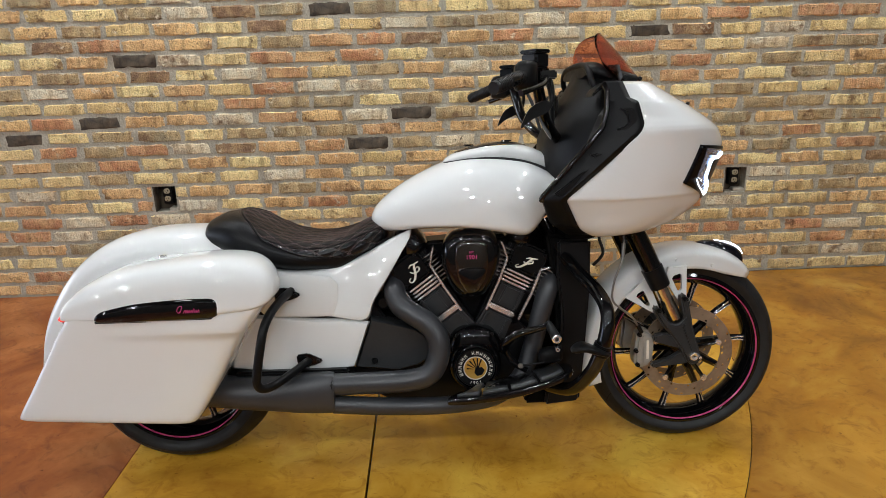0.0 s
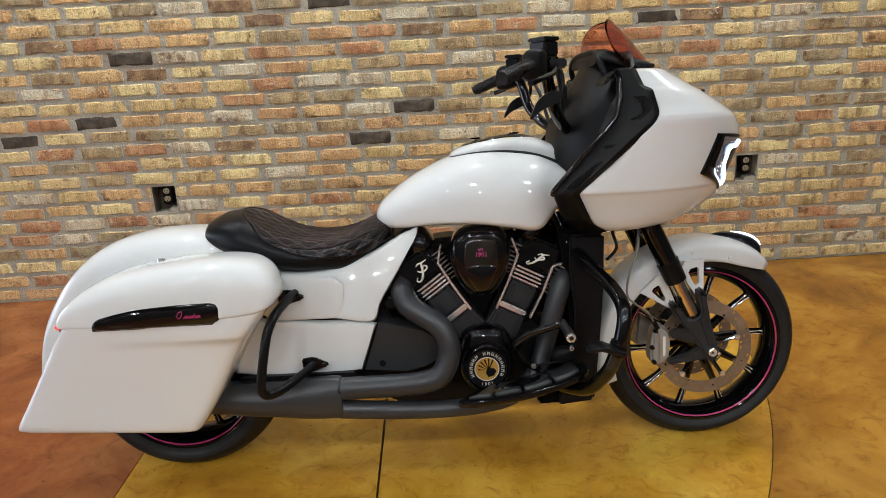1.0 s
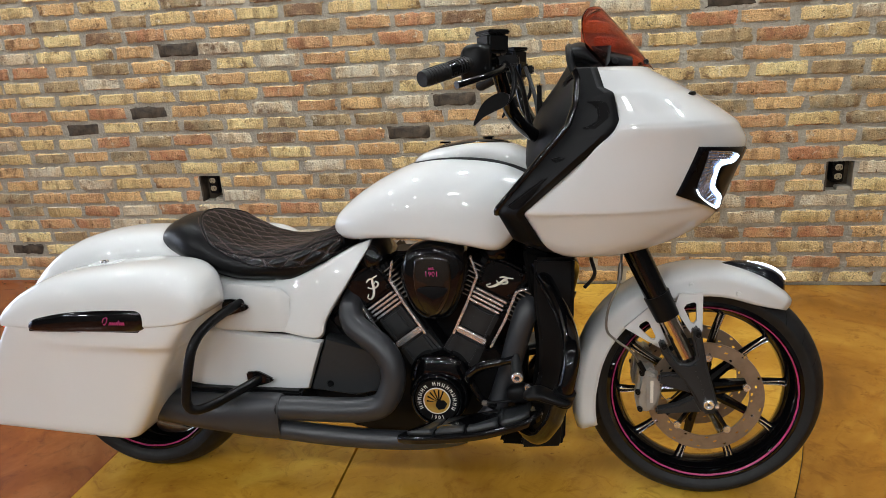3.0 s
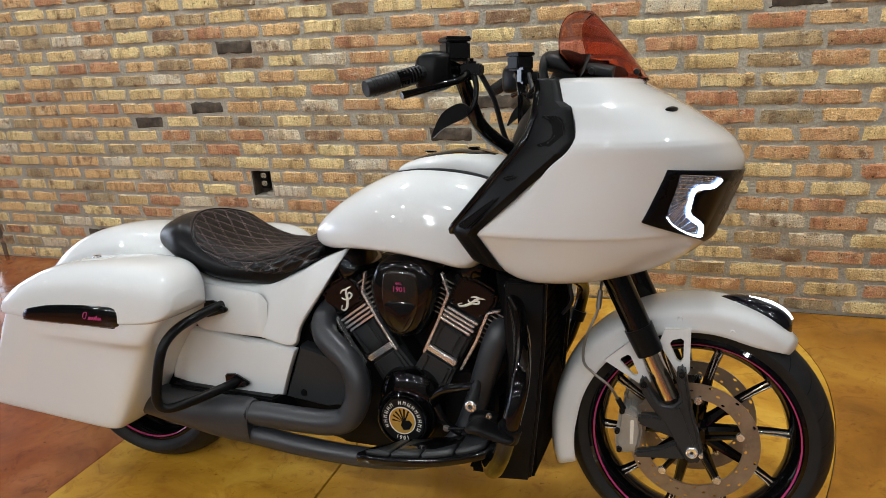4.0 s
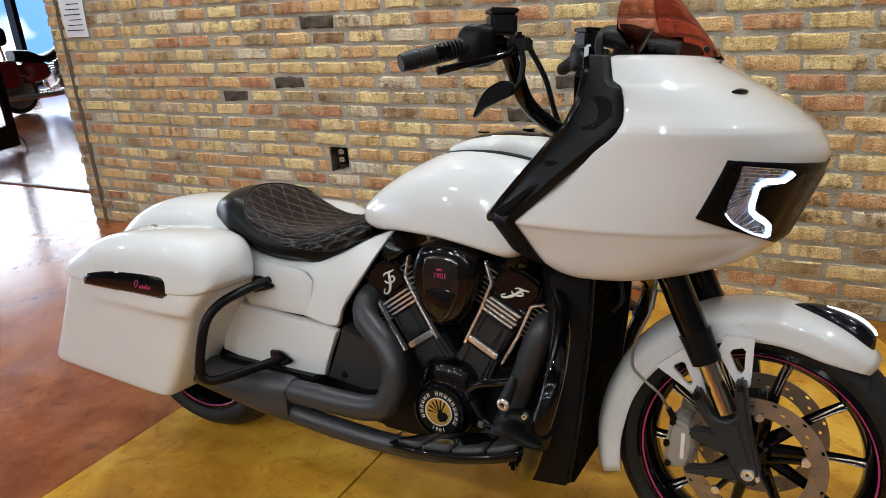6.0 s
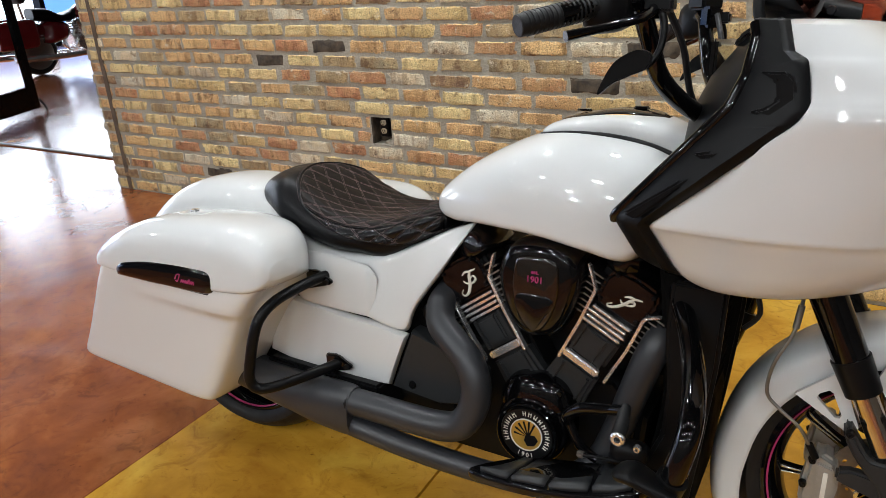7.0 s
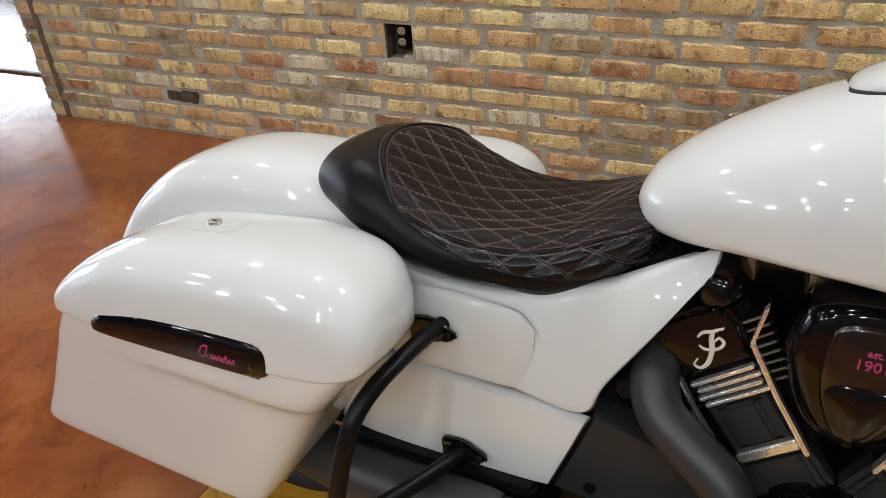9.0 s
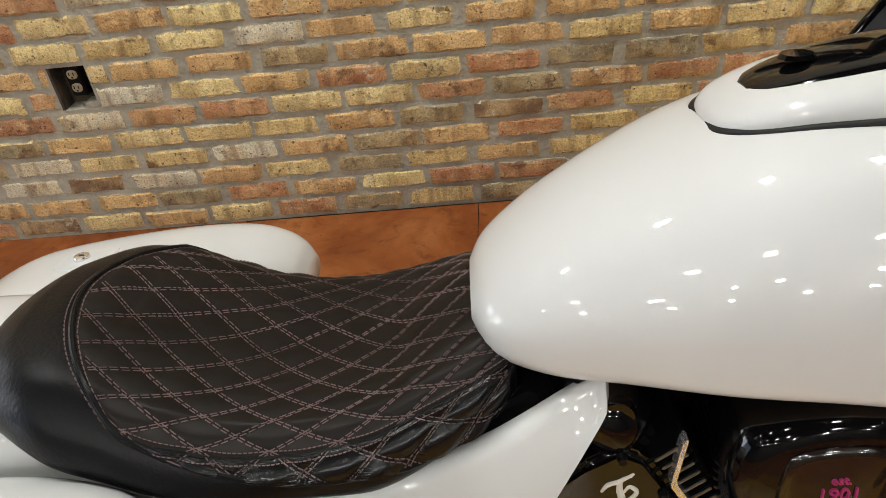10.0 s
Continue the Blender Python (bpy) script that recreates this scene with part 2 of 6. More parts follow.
TAUPE = surf("dark_taupe_panel", (0.014, 0.013, 0.0118), 0.38, spec=0.28, var=0.2)
PLASTER = surf("painted_wall", (0.10, 0.09, 0.08), 0.85, var=0.06, bump=0.2, bump_scale=90)
CEILING_PAINT = surf("ceiling_paint", (0.07, 0.066, 0.06), 0.9, var=0.06)
REDGLASS = glass("red_tinted_screen", (0.70, 0.30, 0.25), 0.02, 1.08)
CLEAR = glass("clear_glass", (0.95, 0.97, 0.97), 0.0, 1.05)
LENS = surf("smoked_lamp_lens", (0.006, 0.006, 0.008), 0.15, coat=0.4, spec=0.2)
# the running light's blue glow and streaks are put into the reflector's colour
REFLECTOR = surf("lamp_reflector", (0.20, 0.27, 0.46), 0.25, metal=0.7, var=0.7, scale=90)
DRL = glow("running_light", (0.62, 0.80, 1.0), 4.5)
DRL_SOFT = glow("fender_running_light", (0.78, 0.86, 1.0), 3.0)
TAIL = glow("red_tail_lamp", (0.9, 0.03, 0.02), 0.9)
LAMP = glow("lamp_diffuser", (1.0, 0.95, 0.87), 24.0)
OUTSIDE = glow("daylight_outside", (0.72, 0.85, 1.0), 1.9)
cloud = OUTSIDE.node_tree.nodes.new("ShaderNodeTexNoise")
cloud.inputs["Scale"].default_value, cloud.inputs["Detail"].default_value = 0.9, 2.0
tint = OUTSIDE.node_tree.nodes.new("ShaderNodeValToRGB")
for stop, (place, shade) in zip(tint.color_ramp.elements, ((0.42, (0.10, 0.28, 0.75, 1)), (0.62, (1.0, 1.0, 1.0, 1)))):
    stop.position, stop.color = place, shade
OUTSIDE.node_tree.links.new(OUTSIDE.node_tree.nodes.new("ShaderNodeTexCoord").outputs["Object"], cloud.inputs["Vector"])
OUTSIDE.node_tree.links.new(cloud.outputs["Fac"], tint.inputs[0])
OUTSIDE.node_tree.links.new(tint.outputs[0], OUTSIDE.node_tree.nodes["Principled BSDF"].inputs["Emission Color"])
CANDY = surf("dark_red_paint", (0.16, 0.008, 0.012), 0.2, coat=0.8)

# ---- builders ----


def spline(pts, per=8, closed=False):
    """Catmull-Rom through rows of numbers."""
    p = np.array(pts, float)
    n = len(p)
    out = []
    for i in range(n if closed else n - 1):
        a, b, c, d = (p[(i + k) % n] if closed else p[min(max(i + k, 0), n - 1)] for k in (-1, 0, 1, 2))
        for u in np.arange(per) / per:
            out.append(0.5 * (2 * b + (c - a) * u + (2 * a - 5 * b + 4 * c - d) * u * u + (3 * b - a - 3 * c + d) * u**3))
    if not closed:
        out.append(p[-1])
    return np.array(out)


def grid(points, wrap=False, caps=False):
    """A bmesh from a grid of points [i][j]; wrap joins the ends of each row, caps close the first and last rows."""
    bm = bmesh.new()
    rows = [[bm.verts.new(p) for p in row] for row in points]
    m = len(rows[0])
    for a, b in zip(rows, rows[1:]):
        for j in range(m if wrap else m - 1):
            k = (j + 1) % m
            bm.faces.new((a[j], a[k], b[k], b[j]))
    if caps:
        bm.faces.new(rows[0][::-1]), bm.faces.new(rows[-1])
    bmesh.ops.recalc_face_normals(bm, faces=bm.faces)
    return bm


def loft(rows, per=6, around=40):
    """A body along x from rows (x, bottom, top, half width, height of the widest, exponent above, exponent below, side)."""
    rings = []
    for x, zb, zt, w, zm, pu, pl, y0 in spline(rows, per):
        ring = []
        for a in np.arange(around) * 2 * math.pi / around:
            c, s = math.cos(a), math.sin(a)
            p = pu if s > 0 else pl
            h = (zt - zm) if s > 0 else (zm - zb)
            ring.append((x, y0 + w * math.copysign(abs(c) ** (2 / p), c), zm + h * math.copysign(abs(s) ** (2 / p), s)))
        rings.append(ring)
    return grid(rings, True, True)


def tube(pts, r, per=8, n=12, curved=True):
    line = spline(pts, per) if curved else np.array(pts, float)
    radii = np.interp(np.linspace(0, 1, len(line)), np.linspace(0, 1, len(r)), r) if isinstance(r, (list, tuple)) else [r] * len(line)
    rings, up = [], None
    for i, p in enumerate(line):
        d = Vector(line[min(i + 1, len(line) - 1)] - line[max(i - 1, 0)]).normalized()
        if up is None:
            up = d.orthogonal().normalized()
        up = (up - d * up.dot(d)).normalized()
        side = d.cross(up)
        rings.append([Vector(p) + float(radii[i]) * (math.cos(a) * up + math.sin(a) * side) for a in np.arange(n) * 2 * math.pi / n])
    return grid(rings, True, True)


def prism(pts, y0, y1, bevel=0.004, seg=2):
    """A side outline (x, z) from y0 to y1 with rounded edges."""
    bm = bmesh.new()
    a = [bm.verts.new((x, y0, z)) for x, z in pts]
    b = [bm.verts.new((x, y1, z)) for x, z in pts]
    bm.faces.new(a), bm.faces.new(b[::-1])
    for i in range(len(pts)):
        k = (i + 1) % len(pts)
        bm.faces.new((a[i], b[i], b[k], a[k]))
    bmesh.ops.recalc_face_normals(bm, faces=bm.faces)
    if bevel:
        bmesh.ops.bevel(bm, geom=list(bm.edges), offset=bevel, segments=seg, affect="EDGES", clamp_overlap=True)
    return bm


def ringed(outer, hole, y0, y1):
    """A flat plate with a hole through it, between two (x, z) loops."""
    bm = bmesh.new()
    edges = []
    for loop in (outer, hole):
        v = [bm.verts.new((x, y0, z)) for x, z in loop]
        edges += [bm.edges.new((v[k], v[(k + 1) % len(v)])) for k in range(len(v))]
    bmesh.ops.triangle_fill(bm, edges=edges, use_beauty=True)
    e = bmesh.ops.extrude_face_region(bm, geom=list(bm.faces))
    bmesh.ops.translate(bm, vec=(0, y1 - y0, 0), verts=[v for v in e["geom"] if isinstance(v, bmesh.types.BMVert)])
    bmesh.ops.recalc_face_normals(bm, faces=bm.faces)
    return bm


def box(x, y, z, sx, sy, sz, bevel=0.003, seg=2, m=None):
    bm = bmesh.new()
    bmesh.ops.create_cube(bm, size=1)
    bmesh.ops.scale(bm, vec=(sx, sy, sz), verts=bm.verts)
    if bevel:
        bmesh.ops.bevel(bm, geom=list(bm.edges), offset=bevel, segments=seg, affect="EDGES", clamp_overlap=True)
    if m:
        bm.transform(m)
    bmesh.ops.translate(bm, vec=(x, y, z), verts=bm.verts)
    return bm


def turned(profile, cx, cz, n=64, cy=0.0):
    """A body turned round the line through (cx, cz) across the motorcycle, from (radius, y) rows; the outline closes."""
    rings = [[(cx + r * math.cos(a), cy + y, cz + r * math.sin(a)) for r, y in profile] for a in np.arange(n + 1) * 2 * math.pi / n]
    bm = grid(rings, True)
    bmesh.ops.remove_doubles(bm, verts=bm.verts, dist=1e-6)
    return bm


def rod(a, b, r, n=16, r2=None):
    return tube([a, b], [r, r if r2 is None else r2], curved=False, n=n)


def join(*parts_in):
    """One bmesh out of several."""
    out = bmesh.new()
    for b in parts_in:
        me = bpy.data.meshes.new("joined")
        b.to_mesh(me)
        out.from_mesh(me)
        bpy.data.meshes.remove(me)
        b.free()
    return out


def smooth_mesh(name, bm, material, angle=38):
    me = bpy.data.meshes.new(name)
    bm.to_mesh(me)
    bm.free()
    me.materials.append(material)
    me.polygons.foreach_set("use_smooth", [True] * len(me.polygons))
    me.set_sharp_from_angle(angle=radians(angle))
    return me


def part(name, bm, material, parent=None, label="", angle=38):
    """One mesh object, under a thing or under a part."""
    ob = new(name, smooth_mesh(name, bm, material, angle))
    ob.parent = parent
    return tagged(ob, label)


def lettering(name, text, size, material, parent, m, depth=0.0012, bold=0.0):
    cu = bpy.data.curves.new(name, "FONT")
    cu.body, cu.size, cu.extrude, cu.offset = text, size, depth, bold
    cu.align_x, cu.align_y, cu.resolution_u = "CENTER", "CENTER", 3
    tmp = bpy.data.objects.new(name, cu)
    scene.collection.objects.link(tmp)
    bpy.context.view_layer.update()
    me = bpy.data.meshes.new_from_object(tmp.evaluated_get(bpy.context.evaluated_depsgraph_get()))
    bpy.data.objects.remove(tmp)
    me.materials.clear()
    me.materials.append(material)
    me.transform(m)
    ob = new(name, me)
    ob.parent = parent
    return ob


# ---- the room ----


def slab(name, outline, material, parent, top=0.0, thick=0.03):
    bm = bmesh.new()
    f = bm.faces.new([bm.verts.new((x, y, top)) for x, y in outline])
    if f.normal.z < 0:
        f.normal_flip()
    e = bmesh.ops.extrude_face_region(bm, geom=[f])
    bmesh.ops.translate(bm, vec=(0, 0, -thick), verts=[v for v in e["geom"] if isinstance(v, bmesh.types.BMVert)])
    bmesh.ops.recalc_face_normals(bm, faces=bm.faces)
    return part(name, bm, material, parent)


def arc_x(y):
    """The curved saw cut in the amber floor."""
    return 1.285 - (0.235 if y < 0.9 else 0.5) * (y - 0.9) ** 2


floor = part("floor", box(-4.0, 2.5, -0.07, 21.0, 18.0, 0.08, 0), JOINT)
tagged(floor, "sealed acid-stained concrete floor in amber and russet", "floor", kind="structure")
G = 0.0014
cut = [(arc_x(y), y) for y in np.linspace(-1.6, WALL_Y, 40)]
slab("floor_slab", [(-0.215 + G, -1.6 + G), *[(x - G, y) for x, y in cut], (0.27 + G, WALL_Y), (0.23 + G, 0.95), (-0.185 + G, 0.95)], AMBER, floor)
slab("floor_slab", [(-0.185 + G, 0.95 + G), (0.23 - G, 0.95 + G), (0.27 - G, WALL_Y), (-0.16 + G, WALL_Y)], RUSSET, floor)
slab("floor_slab", [(x + G, y) for x, y in cut][::-1] + [(cut[0][0] + G, -1.6), (6.0, -1.6), (6.0, WALL_Y)], AMBER_DEEP, floor)
slab("floor_slab", [(-0.215 + G, -6.0), (6.0, -6.0), (6.0, -1.6 - G), (-0.215 + G, -1.6 - G)], RUSSET, floor)
slab("floor_slab", [(-1.06 + G, -1.6), (-0.215 - G, -1.6), (-0.1963 - G, 0.55), (-0.99 + G, 0.55)], AMBER, floor)
slab("floor_slab", [(-1.06, -6.0), (-0.215 - G, -6.0), (-0.215 - G, -1.6 - G), (-1.06 + G, -1.6 - G)], RUSSET, floor)
slab("floor_slab", [(-0.99, 0.55 + G), (-0.1963 - G, 0.55 + G), (-0.16 - G, WALL_Y), (-0.94 + G, WALL_Y)], RUSSET, floor)
slab("floor_slab", [(-9.0, -6.0), (-1.06 - G, -6.0), (-1.06 - G, -1.6), (-0.99 - G, 0.55), (-0.94 - G, WALL_Y), (-0.94 - G, 2.0), (-9.0, 2.0)], RUSSET, floor)
slab("floor_slab", [(-14.0, 2.03), (6.0, 2.03), (6.0, 11.0), (-14.0, 11.0)], RUSSET, floor)

WALL_END = -3.445
OUTLETS = [(-1.327, 0.535, -1.398, -1.282), (1.634, 0.533, 1.580, 1.694)]
HOLE_Z, HOLE_H, MORTAR_Y = 0.5137, 0.134, WALL_Y + 0.006


def masonry(x0, x1, z0, z1, y0=MORTAR_Y):
    return box((x0 + x1) / 2, (y0 + WALL_Y + 0.473) / 2, (z0 + z1) / 2, x1 - x0, WALL_Y + 0.473 - y0, z1 - z0, 0)


HOLE_LOW, HOLE_TOP = HOLE_Z - HOLE_H / 2, HOLE_Z + HOLE_H / 2
wall = part("wall_brick", join(masonry(WALL_END, 6.0, 0.0, HOLE_LOW), masonry(WALL_END, 6.0, HOLE_TOP, 3.7), masonry(WALL_END, OUTLETS[0][2], HOLE_LOW, HOLE_TOP), masonry(OUTLETS[0][3], OUTLETS[1][2], HOLE_LOW, HOLE_TOP), masonry(OUTLETS[1][3], 6.0, HOLE_LOW, HOLE_TOP),
                               *[masonry(o[2], o[3], HOLE_LOW, HOLE_TOP, WALL_Y + 0.075) for o in OUTLETS], box(-10.5, WALL_Y + 0.25, 1.85, 5.0, 0.46, 3.7, 0), box(-5.7, WALL_Y + 0.25, 3.3, 4.55, 0.46, 0.8, 0)), MORTAR)
tagged(wall, "wall of reclaimed yellow and red common brick with grey mortar", "brick wall", kind="structure")
for name, args in (("wall_right", (6.1, 2.5, 1.85, 0.2, 18.0, 3.7)), ("wall_back", (-4.0, -6.1, 1.85, 21.0, 0.2, 3.7)), ("wall_far", (-4.0, 11.1, 1.85, 21.0, 0.2, 3.7))):
    tagged(part(name, box(*args, 0), PLASTER), "plain painted wall closing the showroom", "wall", kind="structure")
west = part("wall_left", join(box(-13.1, 2.5, 0.05, 0.2, 18.0, 0.1, 0), box(-13.1, 2.5, 3.5, 0.2, 18.0, 0.6, 0), *[box(-13.1, y, 1.65, 0.2, 0.10, 3.1, 0) for y in np.arange(-6, 12, 2.25)]), SATIN)
tagged(west, "dark-framed window wall of the next room", "window wall", kind="structure")
tagged(part("backdrop_daylight", box(-15.5, 2.5, 1.9, 0.05, 26.0, 6.0, 0), OUTSIDE), "bright daylight outside the windows", "backdrop", kind="structure")
tagged(part("ceiling", box(-4.0, 2.5, CEILING + 0.06, 21.0, 18.0, 0.12, 0), CEILING_PAINT), "plain painted ceiling", "ceiling", kind="structure")
for fx, fy in SPOTS + WASH:
    lamp = part("ceiling_light", tube([(fx, fy, CEILING), (fx, fy, CEILING - 0.25)], 0.10, 2, 20), SATIN)
    tagged(lamp, "black cylinder downlight on the ceiling", "ceiling light", "ceiling lights")
    part("diffuser", tube([(fx, fy, CEILING - 0.252), (fx, fy, CEILING - 0.275)], 0.085, 2, 20), LAMP, lamp)

# ---- the motorcycle: x ahead, y to its left, z up, leaning on its side stand ----
bike = new("motorcycle")
bike.matrix_world = pose(0, 0.031, 0, -8, 0, 0)
tagged(bike, "pearl-white touring motorcycle with gloss black engine, leaning on its stand", "motorcycle")
FRONT, REAR, AXLE_Z = 0.843, -0.80, 0.314


def tyre_section(R, w, flange):
    half = [(flange, w * 0.82), (flange + 0.018, w * 0.97), (flange + 0.45 * (R - flange), w), (R - 0.042, w * 0.94), (R - 0.022, w * 0.74), (R - 0.006, w * 0.40), (R, 0.0)]
    return spline([(r, -y) for r, y in half] + half[-2::-1], 4)


def tyre_bm(cx, cz, R, w, flange):
    return turned([tuple(p) for p in tyre_section(R, w, flange)], cx, cz, 96)


def tread_bm(cx, cz, R, w, flange, n):
    """Slanting grooves as slim dark strips in the tread."""
    bm = bmesh.new()
    sec = tyre_section(R, w, flange)
    near = sec[len(sec) // 2:]
    ys, rs = near[:, 1], near[:, 0]
    for i in range(n):
        for side in (-1, 1):
            a0 = (i + 0.5 * (side > 0)) * 2 * math.pi / n
            rows = []
            for u in np.linspace(0, 1, 7):
                y = w * (0.06 + 0.86 * u)
                r = float(np.interp(y, ys[:14], rs[:14])) + 0.0006
                a, h = a0 - 0.2 * u, 0.0075 * (1 - 0.55 * abs(2 * u - 1))
                rows.append([(cx + r * math.cos(a + k * h), side * y, cz + r * math.sin(a + k * h)) for k in (-1, 1)])
            v = [[bm.verts.new(p) for p in row] for row in rows]
            for p, q in zip(v, v[1:]):
                bm.faces.new((p[0], p[1], q[1], q[0]))
    return bm


def disc_bm(cx, cz, y, r0, r1, thick, sectors=40):
    """A drilled brake disc."""
    bm = bmesh.new()

    def cell(a0, a1, q0, q1, hole):
        def at(u, v, yy):
            a, r = a0 + (a1 - a0) * u, q0 + (q1 - q0) * v
            return bm.verts.new((cx + r * math.cos(a), yy, cz + r * math.sin(a)))

        edge = [(0, 0), (0.5, 0), (1, 0), (1, 0.5), (1, 1), (0.5, 1), (0, 1), (0, 0.5)]
        ring = [(0.5 + 0.27 * math.cos(k), 0.5 + 0.27 * math.sin(k)) for k in (np.arange(8) * math.pi / 4 - 3 * math.pi / 4)]
        for yy in (y - thick / 2, y + thick / 2):
            o = [at(*e, yy) for e in edge]
            if hole:
                h = [at(*e, yy) for e in ring]
                for k in range(8):
                    bm.faces.new((o[k], o[(k + 1) % 8], h[(k + 1) % 8], h[k]))
            else:
                bm.faces.new(o)

    step = 2 * math.pi / sectors
    for i in range(sectors):
        for j in range(3):
            q = r0 + (r1 - r0) * np.array([j, j + 1]) / 3
            cell(i * step, (i + 1) * step, q[0], q[1], (i + j * 2) % 3 == 0)
    for r in (r0, r1):
        a = [(cx + r * math.cos(k * step / 2), cz + r * math.sin(k * step / 2)) for k in range(2 * sectors + 1)]
        rows = [[bm.verts.new((p, yy, q)) for p, q in a] for yy in (y - thick / 2, y + thick / 2)]
        for k in range(2 * sectors):
            bm.faces.new((rows[0][k], rows[0][k + 1], rows[1][k + 1], rows[1][k]))
    bmesh.ops.remove_doubles(bm, verts=bm.verts, dist=1e-5)
    bmesh.ops.recalc_face_normals(bm, faces=bm.faces)
    return bm


def wheel(name, cx, cz, R, w, rim, label, discs):
    hub = part(name, turned([(0.0, -0.05), (0.03, -0.05), (0.036, -0.03), (0.034, 0.03), (0.03, 0.05), (0.0, 0.05)], cx, cz, 32), GLOSS, bike, label)
    part("tyre", tyre_bm(cx, cz, R, w, rim), TYRE, hub)
    tagged(part("tread", tread_bm(cx, cz, R, w, rim, 26), SATIN, hub), kind="stuff")
    b = w * 0.86
    part("rim", turned([(rim + 0.006, -b), (rim - 0.004, -b - 0.004), (rim - 0.012, -b + 0.004), (rim - 0.03, -b * 0.5), (rim - 0.036, 0), (rim - 0.03, b * 0.5),
                        (rim - 0.012, b - 0.004), (rim - 0.004, b + 0.004), (rim + 0.006, b)], cx, cz, 96), GLOSS, hub)
    for s in (-1, 1):
        part("pinstripe", turned([(rim - 0.0100, s * (b + 0.0022)), (rim - 0.0118, s * (b + 0.0006)), (rim - 0.0105, s * (b - 0.002)), (rim - 0.0080, s * (b + 0.0042))], cx, cz, 96), PINSTRIPE, hub, "thin magenta stripe round the rim")
    for k in range(10):
        a0 = radians(4 + 36 * k)

        def at(r, a, y=0.0):
            return Vector((cx + r * math.cos(a0 + a), y, cz + r * math.sin(a0 + a)))

        spoke = part("spoke", tube([at(0.03, 0), at(0.09, 0.03), at(0.16, 0.035), at(rim - 0.03, 0), at(rim - 0.014, -0.02)], [0.018, 0.014, 0.0105, 0.0115, 0.016], 4, 8), GLOSS, hub)
        for d in (-1, 1):
            part("bright_edge", tube([at(0.14, 0.032 + d * 0.02, -0.0095), at(rim - 0.045, 0.015 + d * 0.024, -0.0115), at(rim - 0.022, d * 0.036 - 0.01, -0.0145), at(rim - 0.013, d * 0.06 - 0.01, -0.017)], [0.0012, 0.0022, 0.0030, 0.0024], 4, 6), CHROME, spoke, "bare machined spoke edge")
    for y in discs:
        d = part("brake_disc", disc_bm(cx, cz, y, 0.112, 0.150, 0.005), DISC, hub, "drilled bronze-coloured brake disc")
        for k in range(5):
            a = radians(15 + 72 * k)
            c, s = math.cos(a), math.sin(a)
            part("carrier_bolt", turned([(0.0, -0.006), (0.009, -0.006), (0.011, 0), (0.009, 0.005), (0.0, 0.005)], cx + 0.108 * c, cz + 0.108 * s, 14, y), CHROME, d)
            part("carrier_arm", rod((cx + 0.03 * c, y * 0.8, cz + 0.03 * s), (cx + 0.110 * c, y, cz + 0.110 * s), 0.008, 8, 0.006), GLOSS, d)
    return hub


wheel("front_wheel", FRONT, AXLE_Z, 0.314, 0.064, 0.2490, "gloss black spoked front wheel with magenta pinstripe", (-0.078, 0.078))
wheel("rear_wheel", REAR, 0.315, 0.315, 0.092, 0.235, "gloss black rear wheel under the saddlebags", (-0.07,))

# front mudguard
guard_rows = []
for a in np.linspace(50, 198, 46):
    k = radians(a)
    nose = max(0.0, (72 - a) / 22) ** 2
    R = 0.350 - 0.012 * nose + 0.008 * max(0, (a - 170) / 35)
    deep = 0.072 * (1 - 0.55 * nose) * (1 - 0.15 * max(0, (a - 175) / 30))
    width = 0.088 * (1 - 0.35 * nose)
    ring = []
    for u in np.linspace(-1, 1, 25):
        f = min(1.0, abs(u) / 0.62)
        y = math.copysign(width * math.sin(f * math.pi / 2) ** 0.9 if f < 1 else width, u)
        drop = 0.030 * (1 - math.cos(f * math.pi / 2)) ** 1.1 + (deep - 0.03) * max(0, (abs(u) - 0.62) / 0.38)
        r = R - drop
        ring.append((FRONT + r * math.cos(k), y, AXLE_Z + r * math.sin(k)))
    guard_rows.append(ring)
mudguard = part("front_mudguard", grid(guard_rows), PEARL, bike, "pearl-white front mudguard with a running light")
thick = mudguard.modifiers.new("shell", "SOLIDIFY")
thick.thickness, thick.offset = 0.006, -1
for s in (-1, 1):
    for out, hole in (([(0.632, 0.510), (0.700, 0.572), (0.742, 0.470), (0.736, 0.459), (0.722, 0.457)], [(0.668, 0.512), (0.672, 0.521), (0.686, 0.530), (0.693, 0.527), (0.712, 0.487), (0.710, 0.480), (0.702, 0.479)]),
                      ([(0.756, 0.566), (0.768, 0.602), (0.826, 0.606), (0.827, 0.505), (0.818, 0.489), (0.804, 0.491)], [(0.780, 0.566), (0.786, 0.576), (0.804, 0.582), (0.811, 0.577), (0.812, 0.532), (0.806, 0.524), (0.798, 0.528)])):
        part("fender_bracket", ringed(out, hole, s * 0.103 - 0.006, s * 0.103 + 0.006), PEARL, mudguard, "white fender bracket with an open slot")
    for x, z in ((0.80, 0.622), (0.915, 0.60)):
        part("guard_bolt", turned([(0.0, -0.003), (0.005, -0.003), (0.006, 0.002), (0.0, 0.002)], x, z, 12, s * 0.089), PEARL, mudguard)
